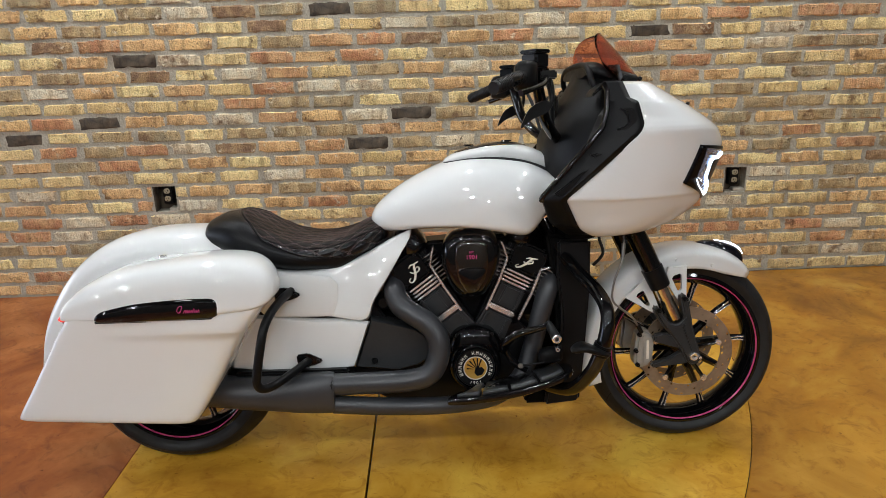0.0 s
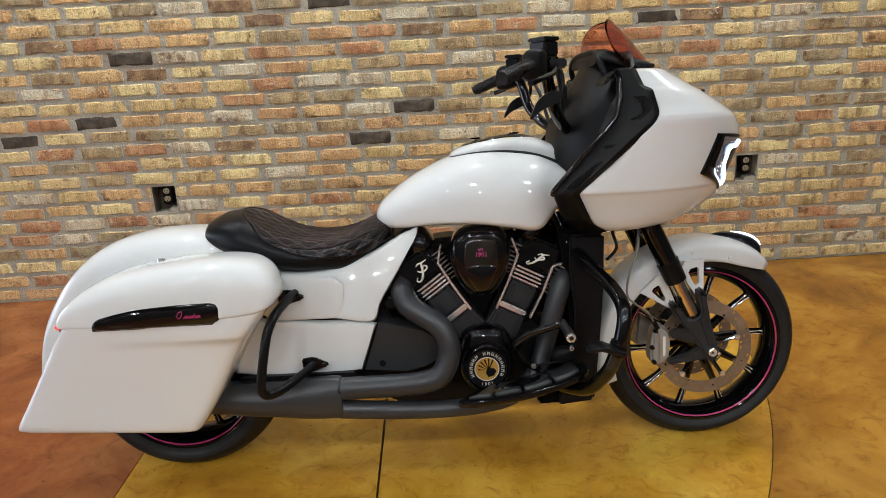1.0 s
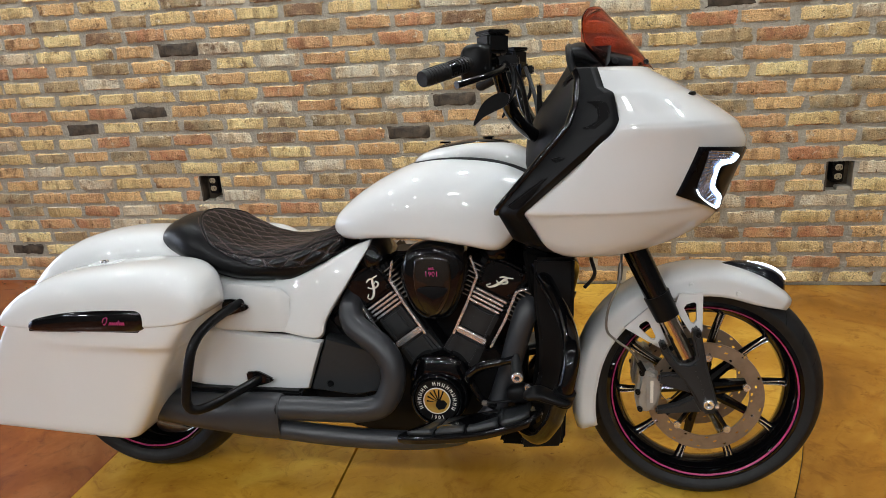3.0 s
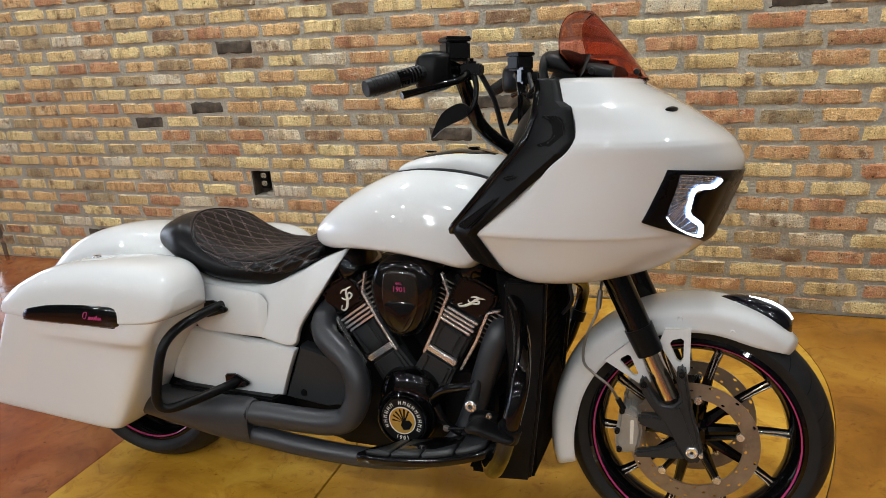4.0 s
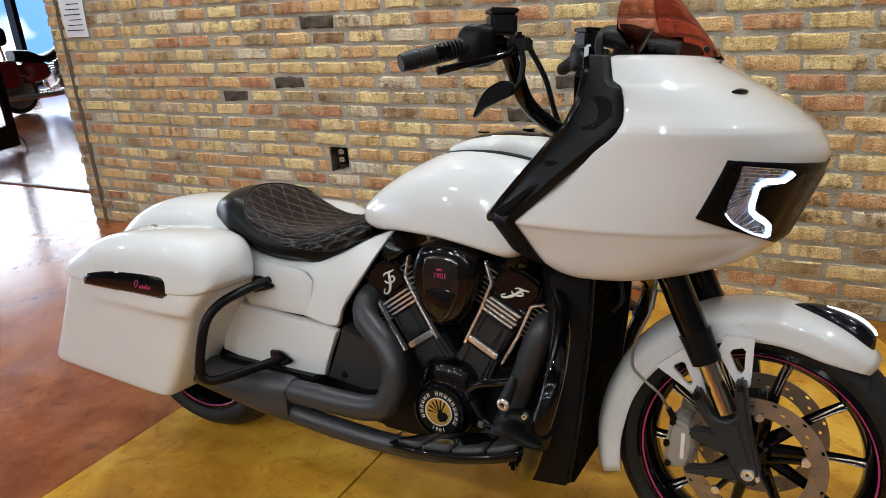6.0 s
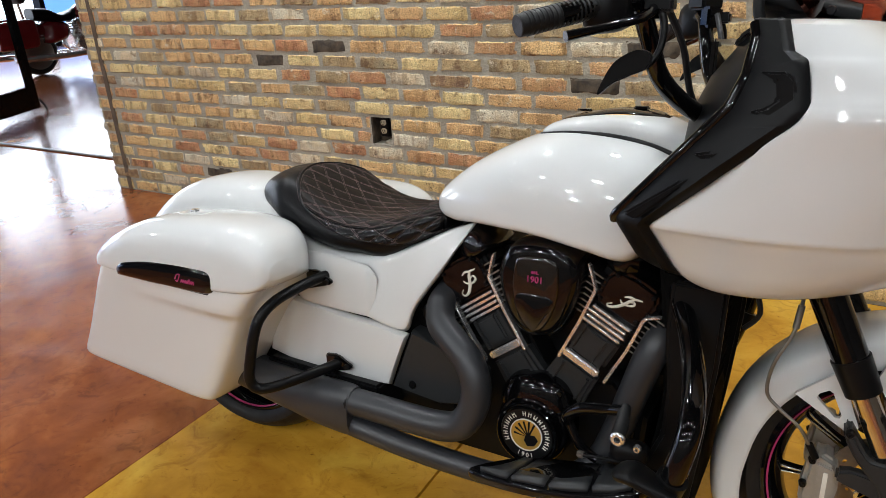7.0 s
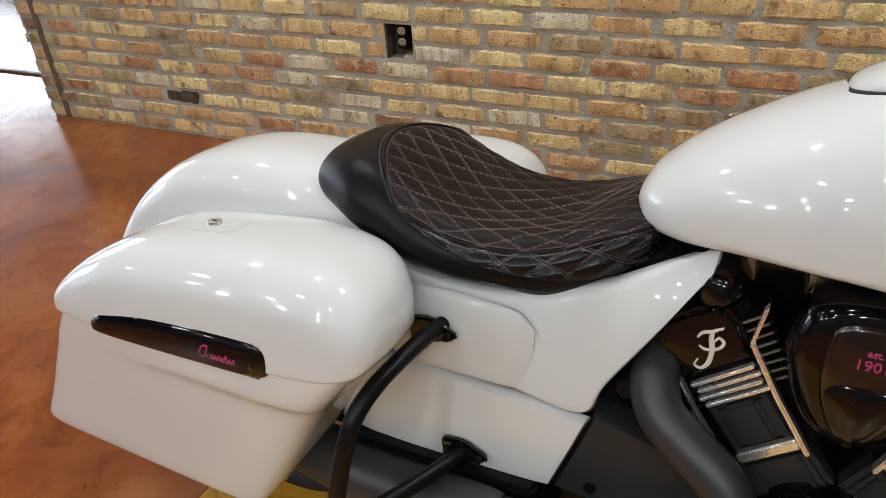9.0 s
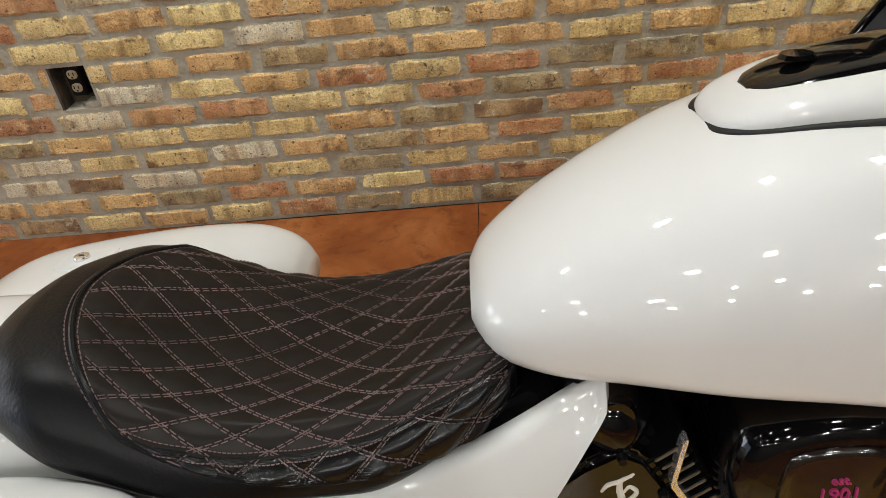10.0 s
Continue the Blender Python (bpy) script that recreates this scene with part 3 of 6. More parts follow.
lamp_base = part("fender_light", loft([(0.885, 0.640, 0.660, 0.006, 0.652, 2, 2, 0), (0.92, 0.632, 0.667, 0.022, 0.65, 2, 2, 0), (0.965, 0.605, 0.664, 0.034, 0.64, 2, 2, 0), (1.01, 0.575, 0.650, 0.037, 0.615, 2, 2, 0), (1.035, 0.565, 0.632, 0.030, 0.60, 2, 2, 0), (1.046, 0.58, 0.615, 0.012, 0.60, 2, 2, 0)]), LENS, mudguard, "smoked wedge lamp on the mudguard tip")
part("light_strip", tube([(0.950, -0.004, 0.6655), (0.985, -0.008, 0.660), (1.012, -0.010, 0.650), (1.034, -0.008, 0.634), (1.045, -0.004, 0.618)], [0.002, 0.0034, 0.0036, 0.0036, 0.003], 5, 8), DRL_SOFT, lamp_base, "lit white light strip")
for k in range(7):
    part("lens_rib", rod((0.965 + 0.010 * k, -0.033 + 0.001 * k, 0.640 - 0.006 * k), (1.030, -0.020, 0.606), 0.0011, 6), STEEL, lamp_base)

# fork
fork = part("front_fork", box(0.60, 0, 0.80, 0.10, 0.30, 0.05, 0.012), SATIN, bike, "black front fork with polished sliders")
TOP, LOW = Vector((0.585, 0, 0.87)), Vector((0.838, 0, 0.335))
for s in (-1, 1):
    y = s * 0.125
    at = lambda u, dy=0.0: TOP.lerp(LOW, u) + Vector((0, y + dy, 0))
    part("fork_tube", tube([at(0), at(0.3), at(0.56), at(0.585), at(0.6)], [0.031, 0.031, 0.031, 0.030, 0.027], 3, 20), GLOSS, fork, "gloss black upper fork tube")
    part("fork_collar", rod(at(0.49), at(0.605), 0.034, 20, 0.031), SATIN, fork)
    part("slider", rod(at(0.60), at(0.80), 0.0215, 20), SLIDER, fork, "polished slider tube")
    leg = [(0.738, 0.470), (0.752, 0.448), (0.768, 0.430), (0.793, 0.428), (0.810, 0.445), (0.797, 0.505), (0.803, 0.521), (0.818, 0.520), (0.830, 0.456), (0.837, 0.420), (0.866, 0.318), (0.862, 0.300), (0.848, 0.290),
           (0.828, 0.294), (0.802, 0.345), (0.776, 0.385), (0.742, 0.425), (0.722, 0.458), (0.716, 0.480), (0.727, 0.487)]
    part("fork_leg", prism(leg, y - 0.024, y + 0.02, 0.006, 3), ENGINE_GREY, fork, "matt black lower fork leg")
    part("leg_rib", prism([(0.800, 0.428), (0.812, 0.432), (0.848, 0.335), (0.836, 0.330)], y + s * 0.026 - 0.004, y + s * 0.026 + 0.004, 0.003), ENGINE_GREY, fork)
    part("leg_arm", prism([(0.718, 0.392), (0.745, 0.398), (0.780, 0.392), (0.802, 0.345), (0.745, 0.362), (0.716, 0.372)], y - 0.016, y + 0.010, 0.005), ENGINE_GREY, fork)
    part("leg_arm", prism([(0.712, 0.300), (0.712, 0.284), (0.830, 0.296), (0.806, 0.338), (0.770, 0.316)], y - 0.016, y + 0.008, 0.005), ENGINE_GREY, fork)
    for x, z in ((0.728, 0.474), (0.811, 0.508)):
        part("lug_bolt", turned([(0.003, -0.005), (0.006, -0.005), (0.0085, 0.0), (0.0085, 0.005), (0.003, 0.005)], x, z, 14, y + s * 0.026), SATIN, fork)
    part("axle_cap", turned([(0.004, -0.004), (0.011, -0.006), (0.013, -0.005), (0.0145, 0.0), (0.0145, 0.006), (0.004, 0.006)], 0.841, 0.323, 24, y + s * 0.027), CHROME, fork, "bright axle nut")
    part("pinch_bolt", turned([(0.0, -0.005), (0.005, -0.005), (0.0055, 0.005), (0.0, 0.005)], 0.861, 0.317, 10, y + s * 0.026), CHROME, fork)
    cal = part("brake_caliper", prism([(0.672, 0.398), (0.691, 0.406), (0.719, 0.392), (0.728, 0.346), (0.719, 0.287), (0.702, 0.277), (0.668, 0.279), (0.661, 0.313), (0.667, 0.352)], s * 0.085 - 0.030, s * 0.085 + 0.030, 0.009, 3), CALIPER, fork, "cast grey brake caliper")
    part("caliper_bridge", prism([(0.684, 0.388), (0.716, 0.380), (0.722, 0.352), (0.714, 0.300), (0.690, 0.290)], s * 0.117 - 0.004, s * 0.117 + 0.004, 0.003), CALIPER, cal)
    for x, z in ((0.678, 0.388), (0.668, 0.335), (0.674, 0.288)):
        part("caliper_bolt", turned([(0.002, -0.006), (0.006, -0.006), (0.008, 0.004), (0.002, 0.004)], x, z, 12, s * 0.116), SATIN, cal)
    part("name_bar", box(0.703, s * 0.122, 0.340, 0.008, 0.002, 0.062, 0.0008), CREAM, cal)
part("brake_line", tube([(0.626, -0.10, 0.735), (0.621, -0.125, 0.69), (0.615, -0.132, 0.637), (0.590, -0.134, 0.570), (0.586, -0.134, 0.512), (0.612, -0.132, 0.482), (0.650, -0.130, 0.452), (0.678, -0.124, 0.402)], 0.0034, 8, 8), STEEL, fork, "thin braided brake hose")
part("brake_line_wrap", tube([(0.621, -0.125, 0.688), (0.617, -0.131, 0.645)], 0.0062, 4, 10), STEEL, fork)
part("banjo_fitting", tube([(0.668, -0.126, 0.424), (0.682, -0.124, 0.398)], 0.007, 3, 10), SATIN, fork)

# ---- fairing ----
FAIR = spline([(0.735, 0.505, 0.52, 0.64, 0.268), (0.746, 0.478, 0.51, 0.72, 0.312), (0.772, 0.44, 0.50, 0.798, 0.336), (0.815, 0.412, 0.50, 0.858, 0.359), (0.846, 0.395, 0.50, 0.869, 0.377), (0.857, 0.390, 0.50, 0.873, 0.385), (0.872, 0.405, 0.50, 0.879, 0.388), (0.915, 0.452, 0.52, 0.895, 0.392),
               (0.985, 0.530, 0.54, 0.922, 0.398), (1.027, 0.578, 0.585, 0.905, 0.402), (1.043, 0.591, 0.595, 0.893, 0.400), (1.056, 0.595, 0.60, 0.876, 0.393), (1.072, 0.593, 0.60, 0.854, 0.383), (1.094, 0.588, 0.595, 0.82, 0.373), (1.110, 0.579, 0.585, 0.795, 0.366), (1.121, 0.562, 0.575, 0.775, 0.359), (1.140, 0.555, 0.565, 0.742, 0.348), (1.162, 0.550, 0.56, 0.70, 0.335)], 8)


def fair(h, s, off=0.0):
    """A point of the fairing's skin at height h; s runs from the right rear edge (-1) round the nose (0) to the left (1)."""
    xr, xc, xn, w = (np.interp(h, FAIR[:, 0], FAIR[:, k]) for k in (1, 2, 3, 4))
    a = min(1.0, abs(s) / 0.72) * math.pi / 2
    x, y = xc + (xn + off - xc) * math.cos(a) ** 0.87, (w + off) * math.sin(a) ** 0.87
    if abs(s) > 0.72:
        k = (abs(s) - 0.72) / 0.28
        x, y = xc + (xr - xc) * k, (w + off) * (1 - 0.035 * k * k)
    return Vector((x, math.copysign(y, s), h))


shell_rows = [[fair(h, s) for s in np.linspace(-1, 1, 97)] for h in FAIR[:, 0]]
deck = shell_rows[-1]
for k, up in ((0.94, 0.006), (0.86, 0.009), (0.6, 0.012)):
    shell_rows.append([Vector((0.57 + (p.x - 0.57) * (k * 0.6 + 0.4), p.y * k, p.z + up)) for p in deck])
fairing = part("fairing", grid(shell_rows), PEARL, bike, "pearl-white frame-mounted front fairing")
thick = fairing.modifiers.new("shell", "SOLIDIFY")
thick.thickness, thick.offset = 0.008, -1
for s in (-1, 1):
    lo = [fair(1.104, s * (0.335 - 0.08 * u), 0.001) + Vector((0.0, 0, 0.001)) for u in np.linspace(0, 1, 6)]
    part("air_slot", tube(lo, [0.002, 0.005, 0.006, 0.006, 0.005, 0.002], 3, 8), SATIN, fairing, "small dark air slot")

# headlight: dark wedge wrapped round the nose, with lit chevrons
def nose_s(h, x):
    return min(np.linspace(0.0, 0.72, 300), key=lambda s: abs(fair(h, s).x - x))


LAMP_A, LAMP_B, LAMP_E = (nose_s(0.888, 0.722), 0.888), (nose_s(0.992, 0.768), 0.992), (nose_s(0.822, 0.838), 0.822)


def lamp_at(q, r, side, off):
    """A point on the lamp: q from its outer edge to the nose, r from its lower to its upper edge."""
    if q < 0.6:
        bs, bh = LAMP_A[0] + (LAMP_E[0] - LAMP_A[0]) * q / 0.6, LAMP_A[1] + (LAMP_E[1] - LAMP_A[1]) * q / 0.6
    else:
        bs, bh = LAMP_E[0] * (1 - (q - 0.6) / 0.4), LAMP_E[1] + (0.83 - LAMP_E[1]) * (q - 0.6) / 0.4
    ts, th = LAMP_B[0] * (1 - q), LAMP_B[1] - 0.024 * q
    return fair(bh + (th - bh) * r, side * (bs + (ts - bs) * r), off)


for side in (-1, 1):
    bm = grid([[lamp_at(q, r, side, 0.005) for r in np.linspace(0, 1, 13)] for q in np.linspace(0, 1, 25)])
    lamp = part("headlight", bm, HOUSING, fairing, "gloss black headlight housing wrapped round the nose")
    thick = lamp.modifiers.new("rim", "SOLIDIFY")
    thick.thickness, thick.offset = 0.008, -1
    # reflector bowl between its outer edge and the running light
    bowl_a = spline([(0.08, 0.93), (0.10, 0.62), (0.125, 0.22), (0.20, 0.12), (0.36, 0.05)], 5)
    bowl_b = spline([(0.41, 0.92), (0.37, 0.76), (0.26, 0.72), (0.25, 0.40), (0.49, 0.06)], 5)
    part("reflector", grid([[lamp_at(*(p + (q - p) * k), side, 0.0062) for k in np.linspace(0, 1, 9)] for p, q in zip(bowl_a, bowl_b)]), REFLECTOR, lamp, "ribbed lamp reflector tinted with the running light's blue glow")
    for p, q in zip(bowl_a, bowl_b):
        part("reflector_rib", tube([lamp_at(*(p + (q - p) * k), side, 0.0072) for k in (0.02, 0.4, 0.8)], 0.0009, 3, 6), CHROME, lamp)
    part("light_edge", tube([lamp_at(q, r, side, 0.0078) for q, r in spline([(0.125, 0.20), (0.20, 0.10), (0.36, 0.035), (0.49, 0.035)], 4)], 0.0016, 1, 6, False), DRL_SOFT, lamp, "thin lit lower edge of the lamp")
    path = spline([(0.41, 0.88), (0.37, 0.78), (0.27, 0.75), (0.22, 0.68), (0.235, 0.50), (0.27, 0.32), (0.36, 0.25), (0.45, 0.20), (0.49, 0.07)], 2)
    part("running_light", tube([lamp_at(q, r, side, 0.0078) for q, r in path], 0.0054, 1, 8, False), DRL, lamp, "lit white chevron running light")
    inner = [lamp_at(q, r, side, 0.0085) for q, r in ((0.50, 0.88), (0.42, 0.76), (0.32, 0.68), (0.29, 0.60), (0.30, 0.45), (0.35, 0.36), (0.46, 0.28), (0.51, 0.08), (0.88, 0.10), (0.97, 0.45), (0.92, 0.88))]
    bm = bmesh.new()
    bm.faces.new([bm.verts.new(p) for p in inner])
    bmesh.ops.triangulate(bm, faces=bm.faces)
    bmesh.ops.recalc_face_normals(bm, faces=bm.faces)
    part("lamp_cover", bm, HOUSING, lamp, "black cover between the running lights")

def polyline(pts, per):
    """Straight runs with barely rounded corners."""
    p = np.array(pts, float)
    t = np.linspace(0, len(p) - 1, per * (len(p) - 1) * 2 + 1)
    flat = np.array([[np.interp(u, range(len(p)), p[:, k]) for k in range(3)] for u in t])
    out = flat.copy()
    out[1:-1] = 0.5 * flat[1:-1] + 0.25 * (flat[:-2] + flat[2:])
    return out


# black inner edge of the fairing and the dash behind it
DASH = ((0.44, 0.78, 0.17), (0.395, 0.86, 0.24), (0.375, 0.945, 0.24), (0.382, 1.01, 0.235), (0.412, 1.08, 0.24), (0.458, 1.14, 0.235), (0.486, 1.185, 0.215), (0.492, 1.224, 0.160))


def dash_edge(z):
    """Where the dash ends at its side, at height z."""
    zs = [d[1] for d in DASH]
    return np.interp(z, zs, [d[0] + 0.1 for d in DASH]), np.interp(z, zs, [d[2] for d in DASH])


for side in (-1, 1):
    edge = polyline([(0.549, 0.332, 1.166), (0.563, 0.358, 1.120), (0.583, 0.370, 1.110), (0.595, 0.392, 1.046), (0.580, 0.396, 1.027), (0.490, 0.396, 0.950), (0.388, 0.376, 0.860), (0.430, 0.335, 0.780), (0.505, 0.235, 0.741)], 6)
    rear = polyline([(0.512, 0.305, 1.172), (0.520, 0.325, 1.145), (0.515, 0.348, 1.090), (0.498, 0.362, 1.045), (0.466, 0.364, 1.008), (0.408, 0.358, 0.942), (0.336, 0.344, 0.860), (0.366, 0.295, 0.790), (0.428, 0.200, 0.742)], 6)
    deep = polyline([(0.545, 0.270, 1.168), (0.555, 0.280, 1.138), (0.562, 0.290, 1.100), (0.560, 0.305, 1.050), (0.535, 0.310, 1.010), (0.470, 0.305, 0.945), (0.385, 0.285, 0.868), (0.400, 0.220, 0.800), (0.450, 0.150, 0.745)], 6)
    rows = []
    for a, b, c in zip(edge, rear, deep):
        a, b, c = (Vector((p[0], side * p[1], p[2])) for p in (a, b, c))
        bulge = Vector((-0.006, side * 0.006, 0))
        rows.append([a + Vector((0.004, side * -0.004, 0)), a.lerp(b, 0.12) + bulge * 0.8, a.lerp(b, 0.5) + bulge, a.lerp(b, 0.88) + bulge * 0.7, b, b.lerp(c, 0.15) + Vector((-0.004, 0, 0)), b.lerp(c, 0.6), c])
    inner = part("fairing_inner", grid(rows), PLASTIC, bike, "matt black inner fairing edge")
    thick = inner.modifiers.new("shell", "SOLIDIFY")
    thick.thickness, thick.offset = 0.006, 1
    for vent in ([(0.528, 1.098), (0.566, 1.098), (0.577, 1.088), (0.584, 1.045), (0.570, 1.030), (0.520, 1.042), (0.545, 1.050), (0.556, 1.060), (0.552, 1.086)], [(0.452, 0.978), (0.520, 0.992), (0.508, 0.979), (0.470, 0.968)], [(0.356, 0.876), (0.378, 0.868), (0.470, 0.950), (0.462, 0.954)]):
        part("edge_rib", prism([(x, z) for x, z in vent], side * 0.387 - 0.007, side * 0.387 + 0.007, 0.004), SATIN, inner, "raised rib on the fairing edge")
    part("pocket_rim", tube([Vector((p[0] - 0.006, side * (p[1] + 0.005), p[2])) for p in rear[4:74]], 0.0085, 1, 12, False), GLOSS, inner, "gloss black rim of the fairing pocket")
    wide = []
    for p in deep[:62]:
        e = dash_edge(p[2])
        wide.append([Vector((p[0], side * p[1], p[2])).lerp(Vector((e[0], side * e[1], p[2])), k) for k in np.linspace(0, 1, 7)])
    part("speaker_panel", grid(wide), TAUPE, inner, "dark taupe speaker panel in the pocket")
    part("pocket_brow", prism([(0.478, 1.128), (0.484, 1.146), (0.512, 1.168), (0.545, 1.174), (0.545, 1.156), (0.505, 1.150)], side * 0.255 - 0.05, side * 0.255 + 0.05, 0.006), PLASTIC, inner)
dash_rows = []
for x, z, w in DASH:
    dash_rows.append([(x + 0.10 * abs(u) ** 3, w * u, z) for u in np.linspace(-1, 1, 21)])
dash = part("dash", grid(dash_rows), PLASTIC, bike, "black dash panel behind the screen")
hood = [(0.490, 1.19, 1.222, 0.17, 1.20, 3, 3, 0), (0.497, 1.19, 1.236, 0.19, 1.205, 3, 3, 0), (0.525, 1.185, 1.24, 0.20, 1.2, 3, 3, 0), (0.56, 1.17, 1.225, 0.20, 1.19, 3, 3, 0), (0.64, 1.16, 1.20, 0.18, 1.18, 3, 3, 0)]
visor = part("dash_hood", loft(hood), PLASTIC, dash, "black hood over the instruments")
part("hood_rim", tube([(0.512, -0.212, 1.150), (0.499, -0.208, 1.180), (0.494, -0.188, 1.208), (0.493, -0.130, 1.226), (0.493, 0, 1.231), (0.493, 0.130, 1.226), (0.494, 0.188, 1.208), (0.499, 0.208, 1.180), (0.512, 0.212, 1.150)], 0.009, 6, 14), PLASTIC, visor, "rounded black rim of the hood")
part("screen_display", box(0.418, 0, 1.09, 0.012, 0.19, 0.11, 0.005), GLOSS, dash, "dark instrument display")

# tinted screen
rows = []
for v in np.linspace(0, 1, 22):
    row = []
    for s in np.linspace(-1, 1, 41):
        reach = 1 - 0.66 * abs(s) ** 3.4
        u = v * reach
        x = 0.706 - 0.125 * abs(s) ** 1.8 - 0.112 * u - 0.02 * u * u - 0.02 * abs(s) * u
        row.append((x, s * (0.225 - 0.035 * u), 1.168 + 0.160 * u))
    rows.append(row)
screen = part("windscreen", grid(rows), REDGLASS, bike, "short red-tinted windscreen")
thick = screen.modifiers.new("sheet", "SOLIDIFY")
thick.thickness = 0.004
for s in (-0.86, -0.3, 0.3, 0.86):
    x = 0.706 - 0.125 * abs(s) ** 1.8 - 0.012
    part("screen_bolt", turned([(0.0, -0.004), (0.006, -0.004), (0.008, 0.003), (0.0, 0.004)], x, 1.186, 12, s * 0.228), SATIN, screen)

# ---- handlebar ----
BAR = [(0.45, 0.06, 0.985), (0.42, 0.125, 1.008), (0.384, 0.19, 1.042), (0.357, 0.235, 1.085), (0.340, 0.26, 1.148), (0.328, 0.283, 1.190), (0.305, 0.32, 1.197), (0.27, 0.37, 1.185), (0.24, 0.41, 1.173)]
handlebar = part("handlebar", tube(BAR[::-1] + [(x, -y, z) for x, y, z in BAR], 0.0165, 8, 14), GLOSS, bike, "gloss black handlebar")
part("bar_clamp", box(0.452, 0, 0.98, 0.06, 0.14, 0.06, 0.01, 3), GLOSS, handlebar)
for s in (-1, 1):
    a, b = Vector((0.283, s * 0.352, 1.190)), Vector((0.197, s * 0.458, 1.157))
    grip = part("grip", tube([a, a.lerp(b, 0.1), a.lerp(b, 0.95), b], [0.019, 0.0175, 0.0175, 0.015], 4, 18), RUBBER, handlebar, "ribbed black rubber grip")
    for k in np.linspace(0.08, 0.92, 16):
        p, q = a.lerp(b, k - 0.012), a.lerp(b, k + 0.012)
        part("grip_rib", rod(p, q, 0.0188, 14), RUBBER, grip)
    part("switch_housing", loft([(0.262, 1.155, 1.215, 0.018, 1.185, 3, 3, s * 0.345), (0.275, 1.148, 1.228, 0.030, 1.188, 3, 3, s * 0.342), (0.305, 1.150, 1.232, 0.034, 1.19, 3, 3, s * 0.33), (0.325, 1.16, 1.225, 0.02, 1.19, 3, 3, s * 0.32)], 4, 24), SATIN, handlebar, "black switch housing")
    part("reservoir", box(0.325, s * 0.292, 1.232, 0.052, 0.062, 0.042, 0.006, 3, pose(0, 0, 0, 0, 0, -35 * s)), SATIN, handlebar, "black fluid reservoir")
    part("reservoir_cap", box(0.325, s * 0.292, 1.256, 0.056, 0.066, 0.010, 0.003, 2, pose(0, 0, 0, 0, 0, -35 * s)), SATIN, handlebar)
    part("lever_clamp", box(0.345, s * 0.268, 1.195, 0.03, 0.045, 0.045, 0.006, 2, pose(0, 0, 0, 0, 0, -35 * s)), GLOSS, handlebar)
    part("hand_lever", tube([(0.355, s * 0.285, 1.19), (0.345, s * 0.335, 1.172), (0.305, s * 0.40, 1.155), (0.265, s * 0.445, 1.142)], [0.010, 0.008, 0.007, 0.0085], 6, 10), GLOSS, handlebar, "gloss black hand lever")
    part("mirror_mount", box(0.360, s * 0.285, 1.194, 0.048, 0.030, 0.024, 0.004), SATIN, handlebar)
    part("mirror_arm", tube([(0.362, s * 0.288, 1.192), (0.372, s * 0.292, 1.160), (0.370, s * 0.300, 1.125), (0.357, s * 0.312, 1.102), (0.342, s * 0.318, 1.100)], [0.007, 0.006, 0.0055, 0.0055, 0.007], 6, 10), SATIN, handlebar, "curved black mirror stalk")
    part("mount_bolt", turned([(0.0, -0.006), (0.006, -0.006), (0.007, 0.006), (0.0, 0.006)], 0.349, 1.212, 8, s * 0.285), STEEL, handlebar)
    blade = spline([(0.362, 1.118), (0.340, 1.124), (0.305, 1.104), (0.284, 1.066), (0.282, 1.052), (0.303, 1.070), (0.332, 1.084), (0.357, 1.096)], 4, True)
    part("mirror", prism([(x, z) for x, z in blade], s * 0.318 - 0.007, s * 0.318 + 0.007, 0.003), SATIN, handlebar, "small black blade mirror below the bar")
part("control_cable", tube([(0.36, -0.25, 1.2), (0.385, -0.20, 1.13), (0.40, -0.15, 1.04), (0.44, -0.09, 0.97), (0.5, -0.06, 0.93)], 0.006, 8, 8), RUBBER, handlebar)
part("control_cable", tube([(0.36, 0.25, 1.2), (0.39, 0.19, 1.12), (0.41, 0.14, 1.03), (0.45, 0.08, 0.96), (0.5, 0.05, 0.93)], 0.006, 8, 8), RUBBER, handlebar)

# ---- tank ----
tank = part("fuel_tank", loft([(-0.158, 0.765, 0.800, 0.060, 0.783, 2, 2, 0), (-0.140, 0.748, 0.826, 0.100, 0.783, 2.2, 3, 0), (-0.09, 0.745, 0.868, 0.136, 0.788, 2.15, 4, 0), (-0.02, 0.754, 0.910, 0.167, 0.797, 2.15, 5, 0), (0.06, 0.760, 0.946, 0.195, 0.798, 2.3, 6, 0),
                               (0.14, 0.757, 0.968, 0.209, 0.798, 2.3, 6, 0), (0.23, 0.742, 0.971, 0.214, 0.795, 2.3, 6, 0), (0.31, 0.729, 0.961, 0.211, 0.795, 2.3, 6, 0), (0.355, 0.757, 0.946, 0.194, 0.815, 2.3, 4, 0), (0.40, 0.82, 0.92, 0.172, 0.86, 2.2, 2.4, 0), (0.44, 0.87, 0.905, 0.12, 0.89, 2, 2, 0)], 8, 64), PEARL, bike, "pearl-white teardrop fuel tank")


